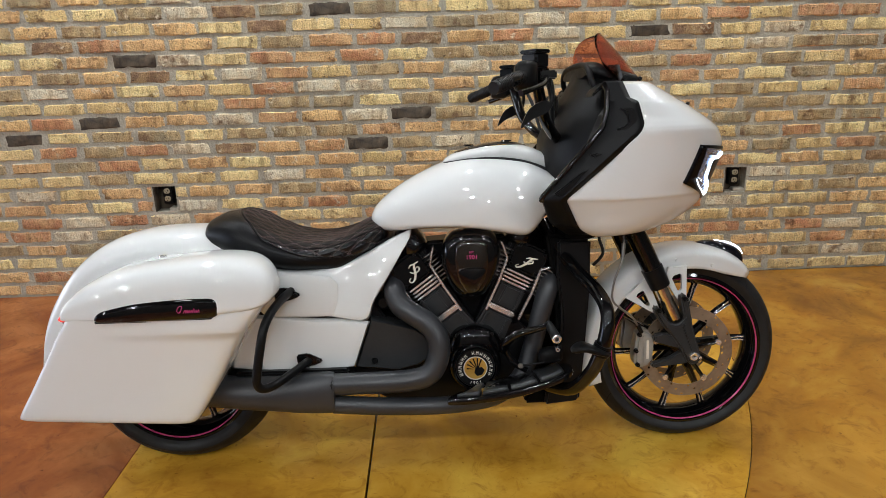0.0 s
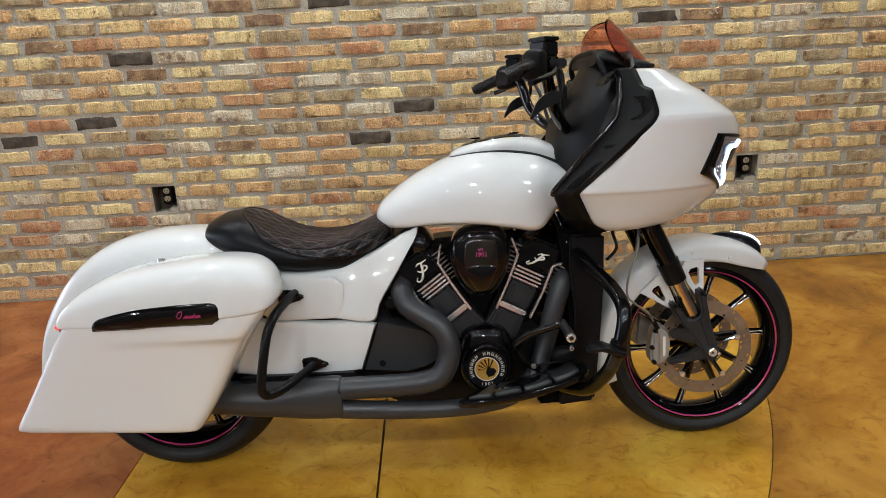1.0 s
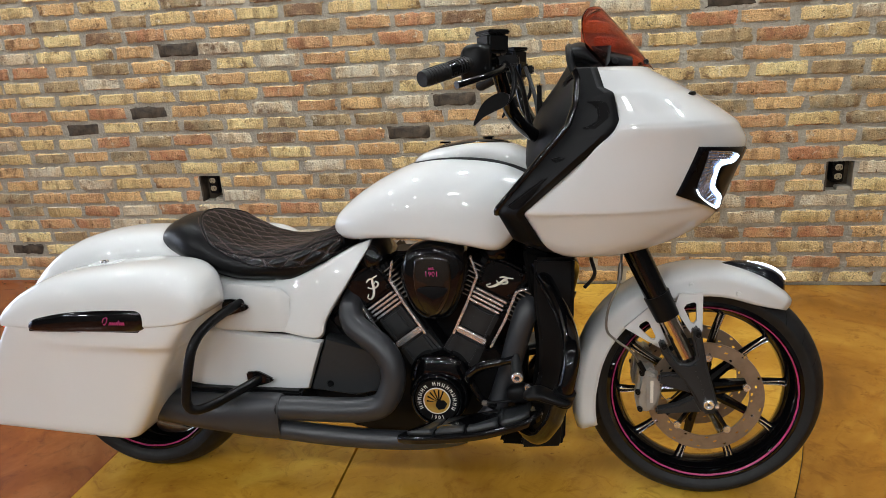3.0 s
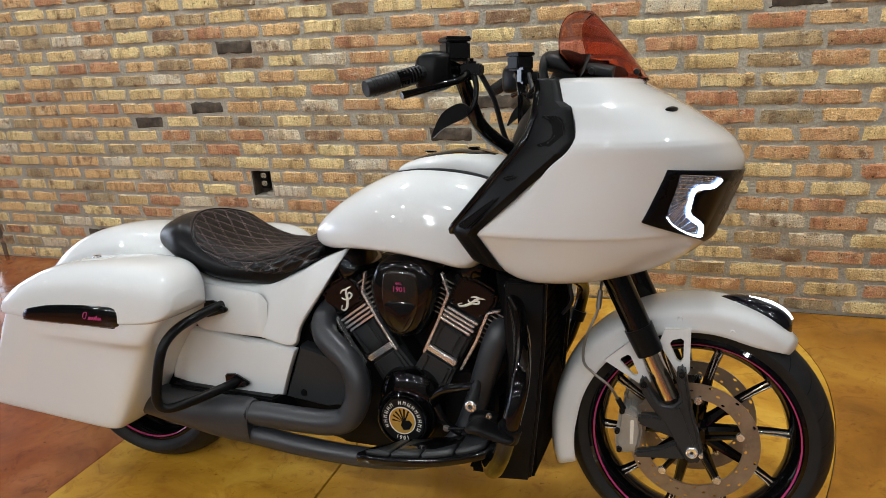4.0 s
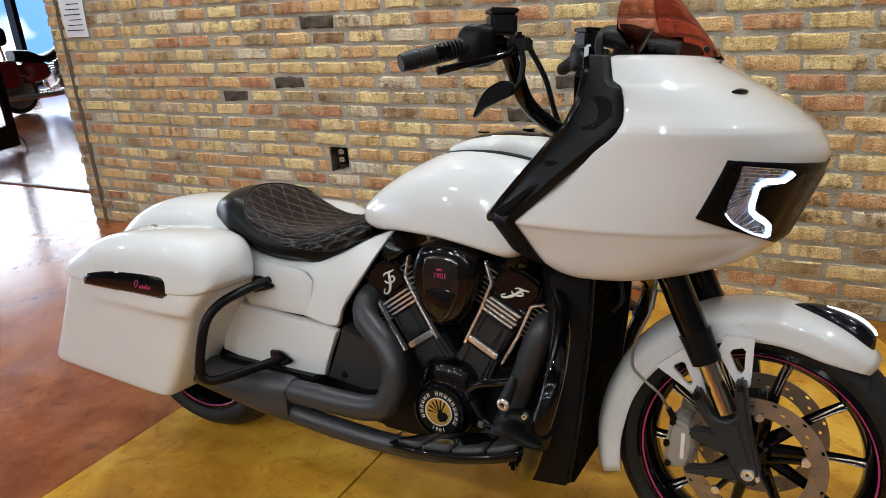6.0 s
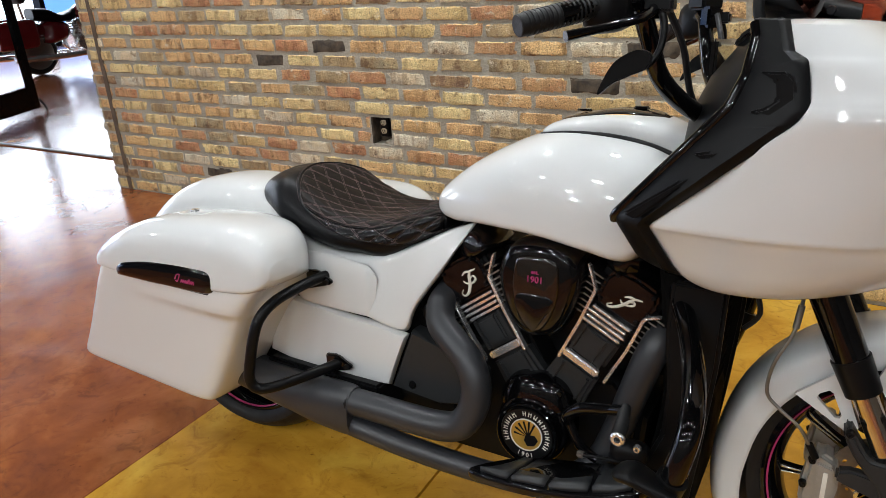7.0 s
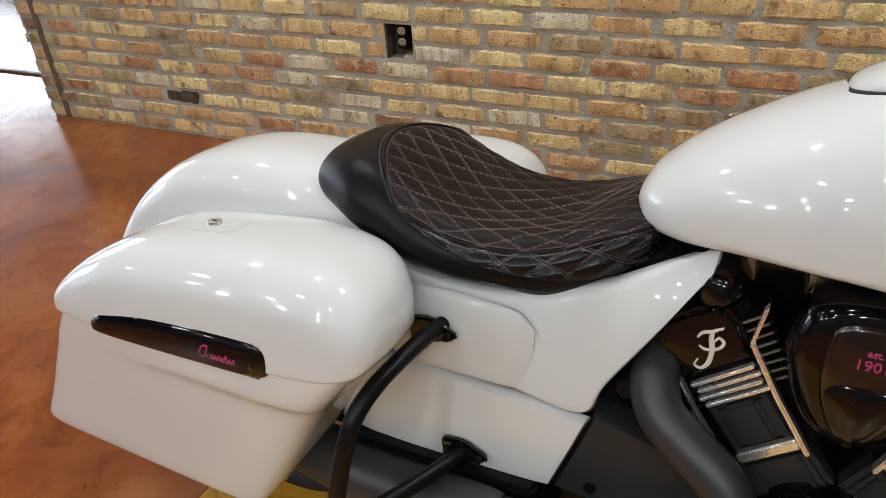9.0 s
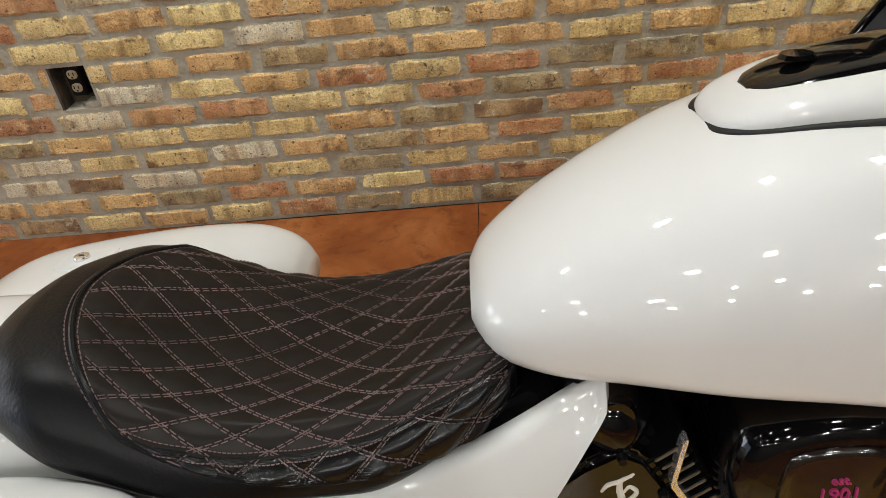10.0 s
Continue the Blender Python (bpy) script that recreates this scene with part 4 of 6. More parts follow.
def console_rows(grow, lift):
    return [(0.072 - grow, 0.93, 0.952 + lift, 0.014 + grow, 0.945, 2.4, 3, 0), (0.080 - grow, 0.93, 0.962 + lift, 0.044 + grow, 0.951, 2.4, 3, 0), (0.105, 0.93, 0.976 + lift, 0.068 + grow, 0.957, 2.6, 3, 0), (0.16, 0.935, 0.992 + lift, 0.084 + grow, 0.964, 2.6, 3, 0),
            (0.24, 0.935, 1.003 + lift, 0.092 + grow, 0.967, 2.6, 3, 0), (0.32, 0.925, 0.998 + lift, 0.094 + grow, 0.960, 2.6, 3, 0), (0.39, 0.905, 0.970 + lift, 0.094 + grow, 0.938, 2.6, 3, 0), (0.45, 0.87, 0.930 + lift, 0.092 + grow, 0.905, 2.6, 3, 0)]


console = part("tank_console", loft(console_rows(0, 0), 8, 48), PEARL, tank, "white console on the tank")
part("console_seal", loft([(x, zb, zm + 0.0006 - 0.06 * max(0.0, x - 0.2), w, zm - 0.006 - 0.06 * max(0.0, x - 0.2), 9, 3, y) for x, zb, zt, w, zm, pu, pl, y in console_rows(0.0042, 0)], 8, 48), RUBBER, tank, "black rubber seal round the console")
inlay = [(0.108, 0.96, 0.9785, 0.018, 0.966, 3, 3, 0), (0.125, 0.96, 0.986, 0.042, 0.968, 3, 3, 0), (0.17, 0.965, 0.998, 0.056, 0.975, 3.4, 3, 0), (0.24, 0.975, 1.0085, 0.060, 0.983, 3.4, 3, 0), (0.30, 0.975, 1.006, 0.055, 0.98, 3.4, 3, 0), (0.335, 0.965, 0.996, 0.030, 0.972, 3, 3, 0)]
part("console_inlay", loft(inlay, 6, 36), GLOSS, console, "gloss black inlay on the console")
part("inlay_edge", loft([(x, zb, zt - 0.0035, w + 0.004, zm, pu, pl, y) for x, zb, zt, w, zm, pu, pl, y in inlay], 6, 36), GOLD, console, "fine gold edge of the inlay")
for x in (0.155, 0.275):
    bm = turned([(0.0, -0.004), (0.014, -0.004), (0.017, 0.0), (0.0, 0.003)], 0, 0, 18)
    bm.transform(pose(x, 0, 0.9985 if x < 0.2 else 1.009, -90, 0, 0))
    part("filler_cap", bm, GLOSS, console)

# ---- seat ----
SEAT = spline([(-0.676, 0.714, 0.782, 0.072, 0.752, 2.2, 2.2, 0), (-0.664, 0.702, 0.795, 0.106, 0.752, 2.2, 2.3, 0), (-0.620, 0.690, 0.815, 0.140, 0.75, 2.2, 2.3, 0), (-0.565, 0.668, 0.830, 0.172, 0.74, 2.1, 2.2, 0), (-0.520, 0.648, 0.818, 0.180, 0.73, 2.1, 2.2, 0), (-0.465, 0.634, 0.786, 0.184, 0.705, 2.1, 2.2, 0),
               (-0.40, 0.626, 0.758, 0.182, 0.685, 2.1, 2.2, 0), (-0.33, 0.626, 0.748, 0.175, 0.678, 2.1, 2.2, 0), (-0.26, 0.628, 0.753, 0.166, 0.688, 2.1, 3, 0), (-0.20, 0.652, 0.772, 0.150, 0.708, 2.1, 3, 0), (-0.155, 0.680, 0.784, 0.134, 0.728, 2.1, 3, 0), (-0.118, 0.70, 0.782, 0.105, 0.745, 2, 2.4, 0)], 10)


def seat_at(x, a, off=0.0):
    """A point of the seat at x; a is the angle round the section, 90 degrees being the top."""
    zb, zt, w, zm, pu, pl = (np.interp(x, SEAT[:, 0], SEAT[:, k]) for k in range(1, 7))
    c, s = math.cos(radians(a)), math.sin(radians(a))
    p = pu if s > 0 else pl
    h = (zt - zm) if s > 0 else (zm - zb)
    dish = 0.026 * max(0.0, 1 - (abs(c) / 0.75) ** 2) * max(0.0, min(1.0, (x + 0.62) / 0.1)) * max(0.0, min(1.0, (-0.14 - x) / 0.1)) if s > 0 else 0.0
    y = -(w + off) * math.copysign(abs(c) ** (2 / p), c)
    return Vector((x, y, zm + (h + off) * math.copysign(abs(s) ** (2 / p), s) - dish))


def seam_x(a):
    """Where the quilted insert begins, going round the section (a from the right edge, 0, over the top to the left, 180)."""
    k = abs(a - 90) / 90
    return -0.572 + 0.145 * min(1, k) ** 1.6 + 0.30 * max(0.0, k - 0.72) ** 1.0 / 0.5


ring = np.arange(72) * 5.0
seat_rows = [[seat_at(x, a) for a in ring] for x in SEAT[:, 0]]
seat = part("seat", grid(seat_rows, True, True), LEATHER, bike, "black leather solo seat with a quilted dark brown insert")


def quilt_xy(u, v):
    """The insert's own grid: u from its rear seam to the nose, v from the right edge (-1) to the left (1)."""
    a = 90 + v * 124
    x0 = seam_x(a)
    return x0 + (-0.121 - x0) * u, a


def quilt(u, v):
    """Diamonds: the height of the padding over the seat, low along the seams."""
    p, q = quilt_phase(u, v)
    pad = (abs(math.sin(math.pi * p)) * abs(math.sin(math.pi * q))) ** 0.65
    edge = min(1.0, u / 0.03, (1 - u) / 0.03, (1 - abs(v)) / 0.03)
    return 0.003 + (0.0026 + 0.0056 * min(1.0, max(0.0, (abs(v) - 0.40) / 0.15))) * pad * edge


QU = 6.6


def across(v):
    """The seams run closer together on top than on the flanks."""
    k = abs(v)
    return math.copysign(k * 8.0 if k < 0.52 else 4.16 + (k - 0.52) * 3.8, v)


def quilt_phase(u, v):
    k = (quilt_xy(u, v)[0] + 0.548) / 0.427 * QU
    return k + across(v), k - across(v)


NU, NV = 150, 200
pad = []
for u in np.linspace(0, 1, NU):
    row = []
    for v in np.linspace(-1, 1, NV):
        x, a = quilt_xy(u, v)
        row.append(seat_at(x, a, quilt(u, v)))
    pad.append(row)
inner = [k for k, v in enumerate(np.linspace(-1, 1, NV)) if abs(v) <= 0.52]
part("quilted_insert", grid([row[inner[0]:inner[-1] + 1] for row in pad]), LEATHER_BROWN, seat, "diamond-quilted dark brown leather insert", 80)
for cut_a, cut_b in ((0, inner[0] + 1), (inner[-1], NV)):
    part("quilted_border", grid([row[cut_a:cut_b] for row in pad]), LEATHER_SHINY, seat, "glossy black quilted border", 80)
for v in (-0.52, 0.52):
    part("border_seam", tube([seat_at(*quilt_xy(u, v), quilt(u, v) + 0.0004) for u in np.linspace(0.02, 0.985, 70)], 0.0016, 1, 6, False), LEATHER, seat)
part("piping", tube([seat_at(*quilt_xy(0.0, v), 0.003) for v in np.linspace(-1, 1, 60)], 0.0035, 1, 8, False), LEATHER, seat)
stitches = bmesh.new()


def stitch(p, q, n, r=0.0006):
    d = (q - p)
    s = d.cross(n).normalized() * r
    v = [stitches.verts.new(c) for c in (p + s, p - s, q - s, q + s)]
    w = [stitches.verts.new((p + d * k) + n * 2 * r) for k in (0.15, 0.85)]
    for f in ((v[0], w[0], w[1], v[3]), (v[1], v[2], w[1], w[0]), (v[0], v[1], w[0]), (v[3], w[1], v[2])):
        stitches.faces.new(f)


for fam in (1, -1):
    for k in range(-12, 20):
        for off in (-0.045, 0.045):
            line = []
            for v in np.linspace(-0.985, 0.985, 260):
                x0 = seam_x(90 + v * 124)
                u = (-0.548 + 0.427 * (k + off - fam * across(v)) / QU - x0) / (-0.121 - x0) if x0 < -0.15 else 2.0
                if 0.012 < u < 0.985:
                    x, a = quilt_xy(u, v)
                    line.append(seat_at(x, a, quilt(u, v) + 0.0004))
                elif len(line):
                    break
            run, last = 0.0, None
            for p, q in zip(line, line[1:]):
                if last is None:
                    last = p
                if (q - last).length > 0.0056:
                    mid = (last + q) / 2
                    n = Vector((0, mid.y, mid.z - 0.70)).normalized()
                    stitch(last.lerp(q, 0.12), last.lerp(q, 0.88), n)
                    last = None
for v in (-0.545, -0.495, 0.495, 0.545):
    line = [seat_at(*quilt_xy(u, v), quilt(u, v) + 0.0006) for u in np.linspace(0.02, 0.985, 80)]
    for p, q in zip(line, line[1:]):
        stitch(p.lerp(q, 0.1), p.lerp(q, 0.85), Vector((0, p.y, p.z - 0.70)).normalized())
for v0, v1 in zip(np.linspace(-0.99, 0.99, 110), np.linspace(-0.99, 0.99, 110)[1:]):
    for u in (0.016, -0.02):
        p, q = (seat_at(*quilt_xy(u, v), (quilt(u, v) if u > 0 else 0.0) + 0.0006) for v in (v0, v1))
        stitch(p.lerp(q, 0.1), p.lerp(q, 0.85), Vector((-0.2, p.y, p.z - 0.7)).normalized())
tagged(part("stitching", stitches, THREAD, seat, "double rows of mauve stitching"), kind="stuff")

part("seat_base", prism([(-0.62, 0.60), (-0.60, 0.70), (-0.40, 0.665), (-0.22, 0.675), (-0.10, 0.735), (-0.06, 0.72), (-0.16, 0.58), (-0.30, 0.54)], -0.125, 0.125, 0.01), SATIN, bike, "black seat pan")

# ---- rear mudguard, side panels ----
rows = []
for x, zt, zs, w in spline([(-1.215, 0.40, 0.36, 0.105), (-1.19, 0.50, 0.38, 0.118), (-1.150, 0.582, 0.40, 0.126), (-1.08, 0.672, 0.43, 0.132), (-0.99, 0.735, 0.46, 0.136), (-0.88, 0.769, 0.50, 0.138), (-0.76, 0.777, 0.52, 0.138), (-0.64, 0.765, 0.55, 0.134), (-0.52, 0.70, 0.56, 0.13)], 6):
    row = []
    for u in np.linspace(-1, 1, 33):
        f = min(1.0, abs(u) / 0.7)
        y = math.copysign(w * math.sin(f * math.pi / 2) ** 0.85, u)
        z = zt - 0.075 * (1 - math.cos(f * math.pi / 2)) ** 1.2 - max(0, (abs(u) - 0.7) / 0.3) * max(0.0, zt - 0.075 - zs)
        row.append((x, y, z))
    rows.append(row)
rear_guard = part("rear_mudguard", grid(rows), PEARL, bike, "pearl-white rear mudguard between the saddlebags")
thick = rear_guard.modifiers.new("shell", "SOLIDIFY")
thick.thickness, thick.offset = 0.006, -1


def skin(outline_top, outline_bottom, y_top, y_bottom, bulge, n=24, m=10, inset=0.014):
    """A curved panel between an upper and a lower line of (x, z), bulging outwards, turned in along its edges."""
    a, b = spline(outline_top, 6), spline(outline_bottom, 6)
    a, b = (np.array([[np.interp(t, np.linspace(0, 1, len(c)), c[:, k]) for k in (0, 1)] for t in np.linspace(0, 1, n)]) for c in (a, b))
    rows = []
    for i, (p, q) in enumerate(zip(a, b)):
        row = []
        for v in np.linspace(0, 1, m):
            x, z = p + (q - p) * v
            u = i / (n - 1)
            e = min(1, u / 0.05, (1 - u) / 0.03, min(v, 1 - v) / 0.09)
            row.append((x, -(y_top + (y_bottom - y_top) * v + bulge * math.sin(math.pi * v) - inset * (1 - e) ** 2.4), z))
        rows.append(row)
    return rows


def both(rows):
    return rows, [[(x, -y, z) for x, y, z in row] for row in rows]


top_line = [(-0.520, 0.670), (-0.44, 0.648), (-0.34, 0.644), (-0.25, 0.660), (-0.16, 0.698), (-0.088, 0.738), (-0.048, 0.756)]
low_line = [(-0.520, 0.540), (-0.41, 0.514), (-0.30, 0.505), (-0.184, 0.487), (-0.154, 0.545), (-0.102, 0.636), (-0.051, 0.736)]
for rows in both(skin(top_line, low_line, 0.152, 0.194, 0.006, 60, 24)):
    rows = [[(x + 0.014 * tuck, y * (1 - 0.20 * tuck), z) for x, y, z in row] for row, tuck in zip(rows, (max(0.0, (k / 59 - 0.70) / 0.30) ** 1.4 for k in range(60)))]
    panel = part("side_panel", grid(rows), PEARL, bike, "pearl-white side panel under the seat")
    thick = panel.modifiers.new("shell", "SOLIDIFY")
    thick.thickness = 0.006
    s = 1 if rows[0][0][1] > 0 else -1
    part("panel_bulge", loft([(-0.50, 0.53, 0.625, 0.004, 0.54, 2, 4, s * 0.180), (-0.47, 0.512, 0.640, 0.015, 0.535, 2, 5, s * 0.178), (-0.38, 0.508, 0.640, 0.017, 0.535, 2, 5, s * 0.178), (-0.30, 0.507, 0.632, 0.017, 0.53, 2, 5, s * 0.178), (-0.278, 0.508, 0.622, 0.0135, 0.53, 2, 5, s * 0.178), (-0.262, 0.512, 0.604, 0.005, 0.53, 2, 4, s * 0.178)], 6, 40), PEARL, panel, "raised pad on the side panel")
for rows in both(skin([(-0.56, 0.520), (-0.44, 0.513), (-0.34, 0.502), (-0.258, 0.498), (-0.170, 0.485)], [(-0.60, 0.350), (-0.48, 0.330), (-0.40, 0.327), (-0.31, 0.332), (-0.222, 0.340)], 0.194, 0.190, 0.004, 50, 20)):
    panel = part("lower_panel", grid(rows), PEARL, bike, "pearl-white lower side panel")
    thick = panel.modifiers.new("shell", "SOLIDIFY")
    thick.thickness = 0.006

# added block that keeps the gaps dark, so no floor shows through
part("panel_backing", prism([(-0.60, 0.29), (-0.62, 0.53), (-0.50, 0.57), (-0.28, 0.56), (-0.17, 0.55), (-0.10, 0.45), (-0.06, 0.27), (-0.30, 0.26)], -0.135, 0.135, 0.006), SATIN, bike, "added black filler behind the gaps of the side panels")

part("heat_shield", prism([(-0.60, 0.285), (-0.58, 0.348), (-0.24, 0.345), (-0.21, 0.285)], -0.215, -0.13, 0.006), SATIN, bike, "black shield above the muffler")

# ---- saddlebags ----


def ring_xy(xr, xf, yi, yo, n=48, p=7.0):
    """A rounded rectangle in plan."""
    cx, cy, a, b = (xr + xf) / 2, (yi + yo) / 2, (xf - xr) / 2, (yo - yi) / 2
    out = []
    for k in np.arange(n) * 2 * math.pi / n + 0.001:
        c, s = math.cos(k), math.sin(k)
        out.append((cx + a * math.copysign(abs(c) ** (2 / p), c), cy + b * math.copysign(abs(s) ** (2 / p), s)))
    return out


for s in (-1, 1):
    levels = [(0.250, -1.14, -0.73, 0.20, 0.30), (0.253, -1.176, -0.690, 0.175, 0.325), (0.266, -1.181, -0.668, 0.165, 0.337), (0.33, -1.144, -0.622, 0.160, 0.348), (0.42, -1.090, -0.564, 0.155, 0.364), (0.495, -1.043, -0.517, 0.152, 0.377),
              (0.515, -1.031, -0.502, 0.150, 0.386), (0.53, -1.021, -0.492, 0.150, 0.395), (0.575, -0.990, -0.457, 0.150, 0.398), (0.600, -0.972, -0.44, 0.155, 0.395)]
    rows = []
    for z, xr, xf, yi, yo in spline(levels, 3):
        row = []
        for x, y in ring_xy(xr, xf, yi, yo, 72, 9):
            # the shoulder in the outer face fades out towards the rear
            step = max(0.0, min(1.0, (-0.62 - x) / 0.20))
            even = 0.348 + (z - 0.33) * 0.196
            if y > 0.30 and 0.40 < z < 0.60:
                y += (even - yo) * step * (y - 0.30) / max(0.02, yo - 0.30)
            row.append((x, s * y, z - 0.06 * (x + 0.95) * max(0.0, min(1.0, (0.45 - z) / 0.19))))
        rows.append(row)
    bag = part("saddlebag", grid(rows, True, True), PEARL, bike, "pearl-white hard saddlebag with a rounded lid")
    c = s * 0.270
    lid = part("lid", loft([(-1.004, 0.575, 0.592, 0.090, 0.580, 3, 5, c * 1.02), (-0.993, 0.572, 0.618, 0.110, 0.582, 3, 6, c * 1.01), (-0.970, 0.570, 0.642, 0.120, 0.586, 3.2, 6, c), (-0.930, 0.569, 0.669, 0.127, 0.590, 3.2, 6, c), (-0.86, 0.569, 0.699, 0.132, 0.595, 3.3, 6, c), (-0.78, 0.570, 0.715, 0.134, 0.598, 3.3, 6, c),
                            (-0.68, 0.572, 0.726, 0.135, 0.60, 3.3, 6, c), (-0.58, 0.576, 0.731, 0.132, 0.602, 3.3, 6, s * 0.273), (-0.50, 0.582, 0.726, 0.122, 0.606, 3.2, 6, s * 0.281), (-0.455, 0.590, 0.710, 0.106, 0.612, 3, 5, s * 0.293), (-0.428, 0.602, 0.687, 0.080, 0.62, 2.8, 4, s * 0.308), (-0.414, 0.62, 0.660, 0.048, 0.635, 2.5, 3, s * 0.322)], 6, 56), PEARL, bag, "rounded white lid")
    plate = [(-0.735 + 0.047 * math.copysign(abs(math.cos(k)) ** 0.5, math.cos(k)), c + 0.028 * math.copysign(abs(math.sin(k)) ** 0.5, math.sin(k))) for k in np.arange(28) * 2 * math.pi / 28]
    part("lock_plate", grid([[(x, y, 0.7195 + 0.09 * (x + 0.735)) for x, y in plate], [(-0.735 + (x + 0.735) * 0.97, c + (y - c) * 0.97, 0.7225 + 0.09 * (x + 0.735)) for x, y in plate]], True, True), PEARL, lid, "white lock cover")
    bm = turned([(0.0, -0.004), (0.011, -0.004), (0.012, 0.0), (0.012, 0.004), (0.0, 0.004)], 0, 0, 20)
    bm.transform(pose(-0.742, c, 0.7235, -90, 0, 0))
    part("lock", bm, CHROME, lid, "small chrome key lock")
    part("keyhole", box(-0.742, c, 0.7277, 0.008, 0.003, 0.001, 0), SATIN, lid)
    trim = [(-0.897, 0.575, 0.581, 0.004, 0.578), (-0.886, 0.570, 0.595, 0.010, 0.580), (-0.86, 0.568, 0.606, 0.014, 0.584), (-0.78, 0.568, 0.622, 0.017, 0.592), (-0.68, 0.569, 0.630, 0.018, 0.598), (-0.60, 0.570, 0.632, 0.018, 0.600), (-0.572, 0.574, 0.630, 0.016, 0.602), (-0.560, 0.584, 0.622, 0.010, 0.603), (-0.556, 0.598, 0.610, 0.003, 0.604)]
    side = part("side_trim", loft([(x, zb, zt, w, zm, 2.6, 2.6, s * 0.394) for x, zb, zt, w, zm in trim], 6, 36), GLOSS, bag, "domed gloss black trim strip on the saddlebag")
    part("trim_seat", prism([(-0.90, 0.566), (-0.88, 0.60), (-0.78, 0.627), (-0.60, 0.637), (-0.555, 0.63), (-0.552, 0.59), (-0.58, 0.565)], s * 0.388, s * 0.3985, 0.003), SATIN, bag)
    wave = [(-0.693, 0.600), (-0.685, 0.616), (-0.672, 0.619), (-0.676, 0.604), (-0.684, 0.594), (-0.690, 0.597)]
    part("script_mark", tube([(-0.640 + (x + 0.655) * 0.72, s * 0.4128, 0.600 + (z - 0.604) * 0.72) for x, z in wave], 0.0012, 5, 6), PINK, side, "magenta script mark")
    wave = [(-0.668 + 0.0042 * k + 0.003 * (k % 2), 0.593 + (0.011 if k != 9 else 0.017) * (k % 2)) for k in range(15)]
    part("script_mark", tube([(-0.640 + (x + 0.655) * 0.72, s * 0.4128, 0.600 + (z - 0.604) * 0.72) for x, z in wave], 0.0011, 4, 6), PINK, side, "magenta script mark")
    part("tail_light", prism([(-1.006, 0.574), (-0.955, 0.572), (-0.958, 0.556), (-1.000, 0.556)], s * 0.30, s * 0.362, 0.004), LENS, bag, "dark marker lamp strip")
    part("tail_light_glow", prism([(-1.012, 0.580), (-0.985, 0.580), (-0.987, 0.566), (-1.010, 0.566)], s * 0.30, s * 0.366, 0.004), TAIL, bag, "lit red marker lamp")
    guard = part("bag_guard", tube([(-0.40, s * 0.185, 0.590), (-0.415, s * 0.25, 0.583), (-0.432, s * 0.33, 0.565), (-0.445, s * 0.372, 0.535), (-0.455, s * 0.388, 0.49), (-0.470, s * 0.392, 0.41), (-0.474, s * 0.388, 0.375), (-0.462, s * 0.378, 0.356), (-0.435, s * 0.35, 0.355), (-0.39, s * 0.27, 0.366), (-0.352, s * 0.195, 0.378)], 0.0128, 8, 14), SATIN, bike, "satin black tubular saddlebag guard")
    for x, z, y in ((-0.405, 0.583, 0.203), (-0.350, 0.377, 0.206)):
        tri = [(x - 0.045, z + 0.018), (x - 0.01, z + 0.022), (x + 0.035, z), (x + 0.03, z - 0.008), (x - 0.04, z - 0.03)]
        part("guard_mount", prism(tri, s * y - 0.007, s * y + 0.007, 0.004), GLOSS, guard, "black triangular mount")
        part("mount_bolt", turned([(0.0, -0.004), (0.006, -0.004), (0.007, 0.003), (0.0, 0.003)], x + 0.02, z - 0.002, 12, s * (y + 0.008)), SATIN, guard)

# ---- engine ----
engine = part("engine", prism([(-0.19, 0.24), (-0.22, 0.40), (-0.12, 0.50), (0.02, 0.47), (0.15, 0.44), (0.30, 0.47), (0.37, 0.40), (0.36, 0.22), (0.30, 0.19), (-0.10, 0.19)], -0.125, 0.125, 0.02, 3), SATIN, bike, "gloss and satin black V-twin engine with bright trim")


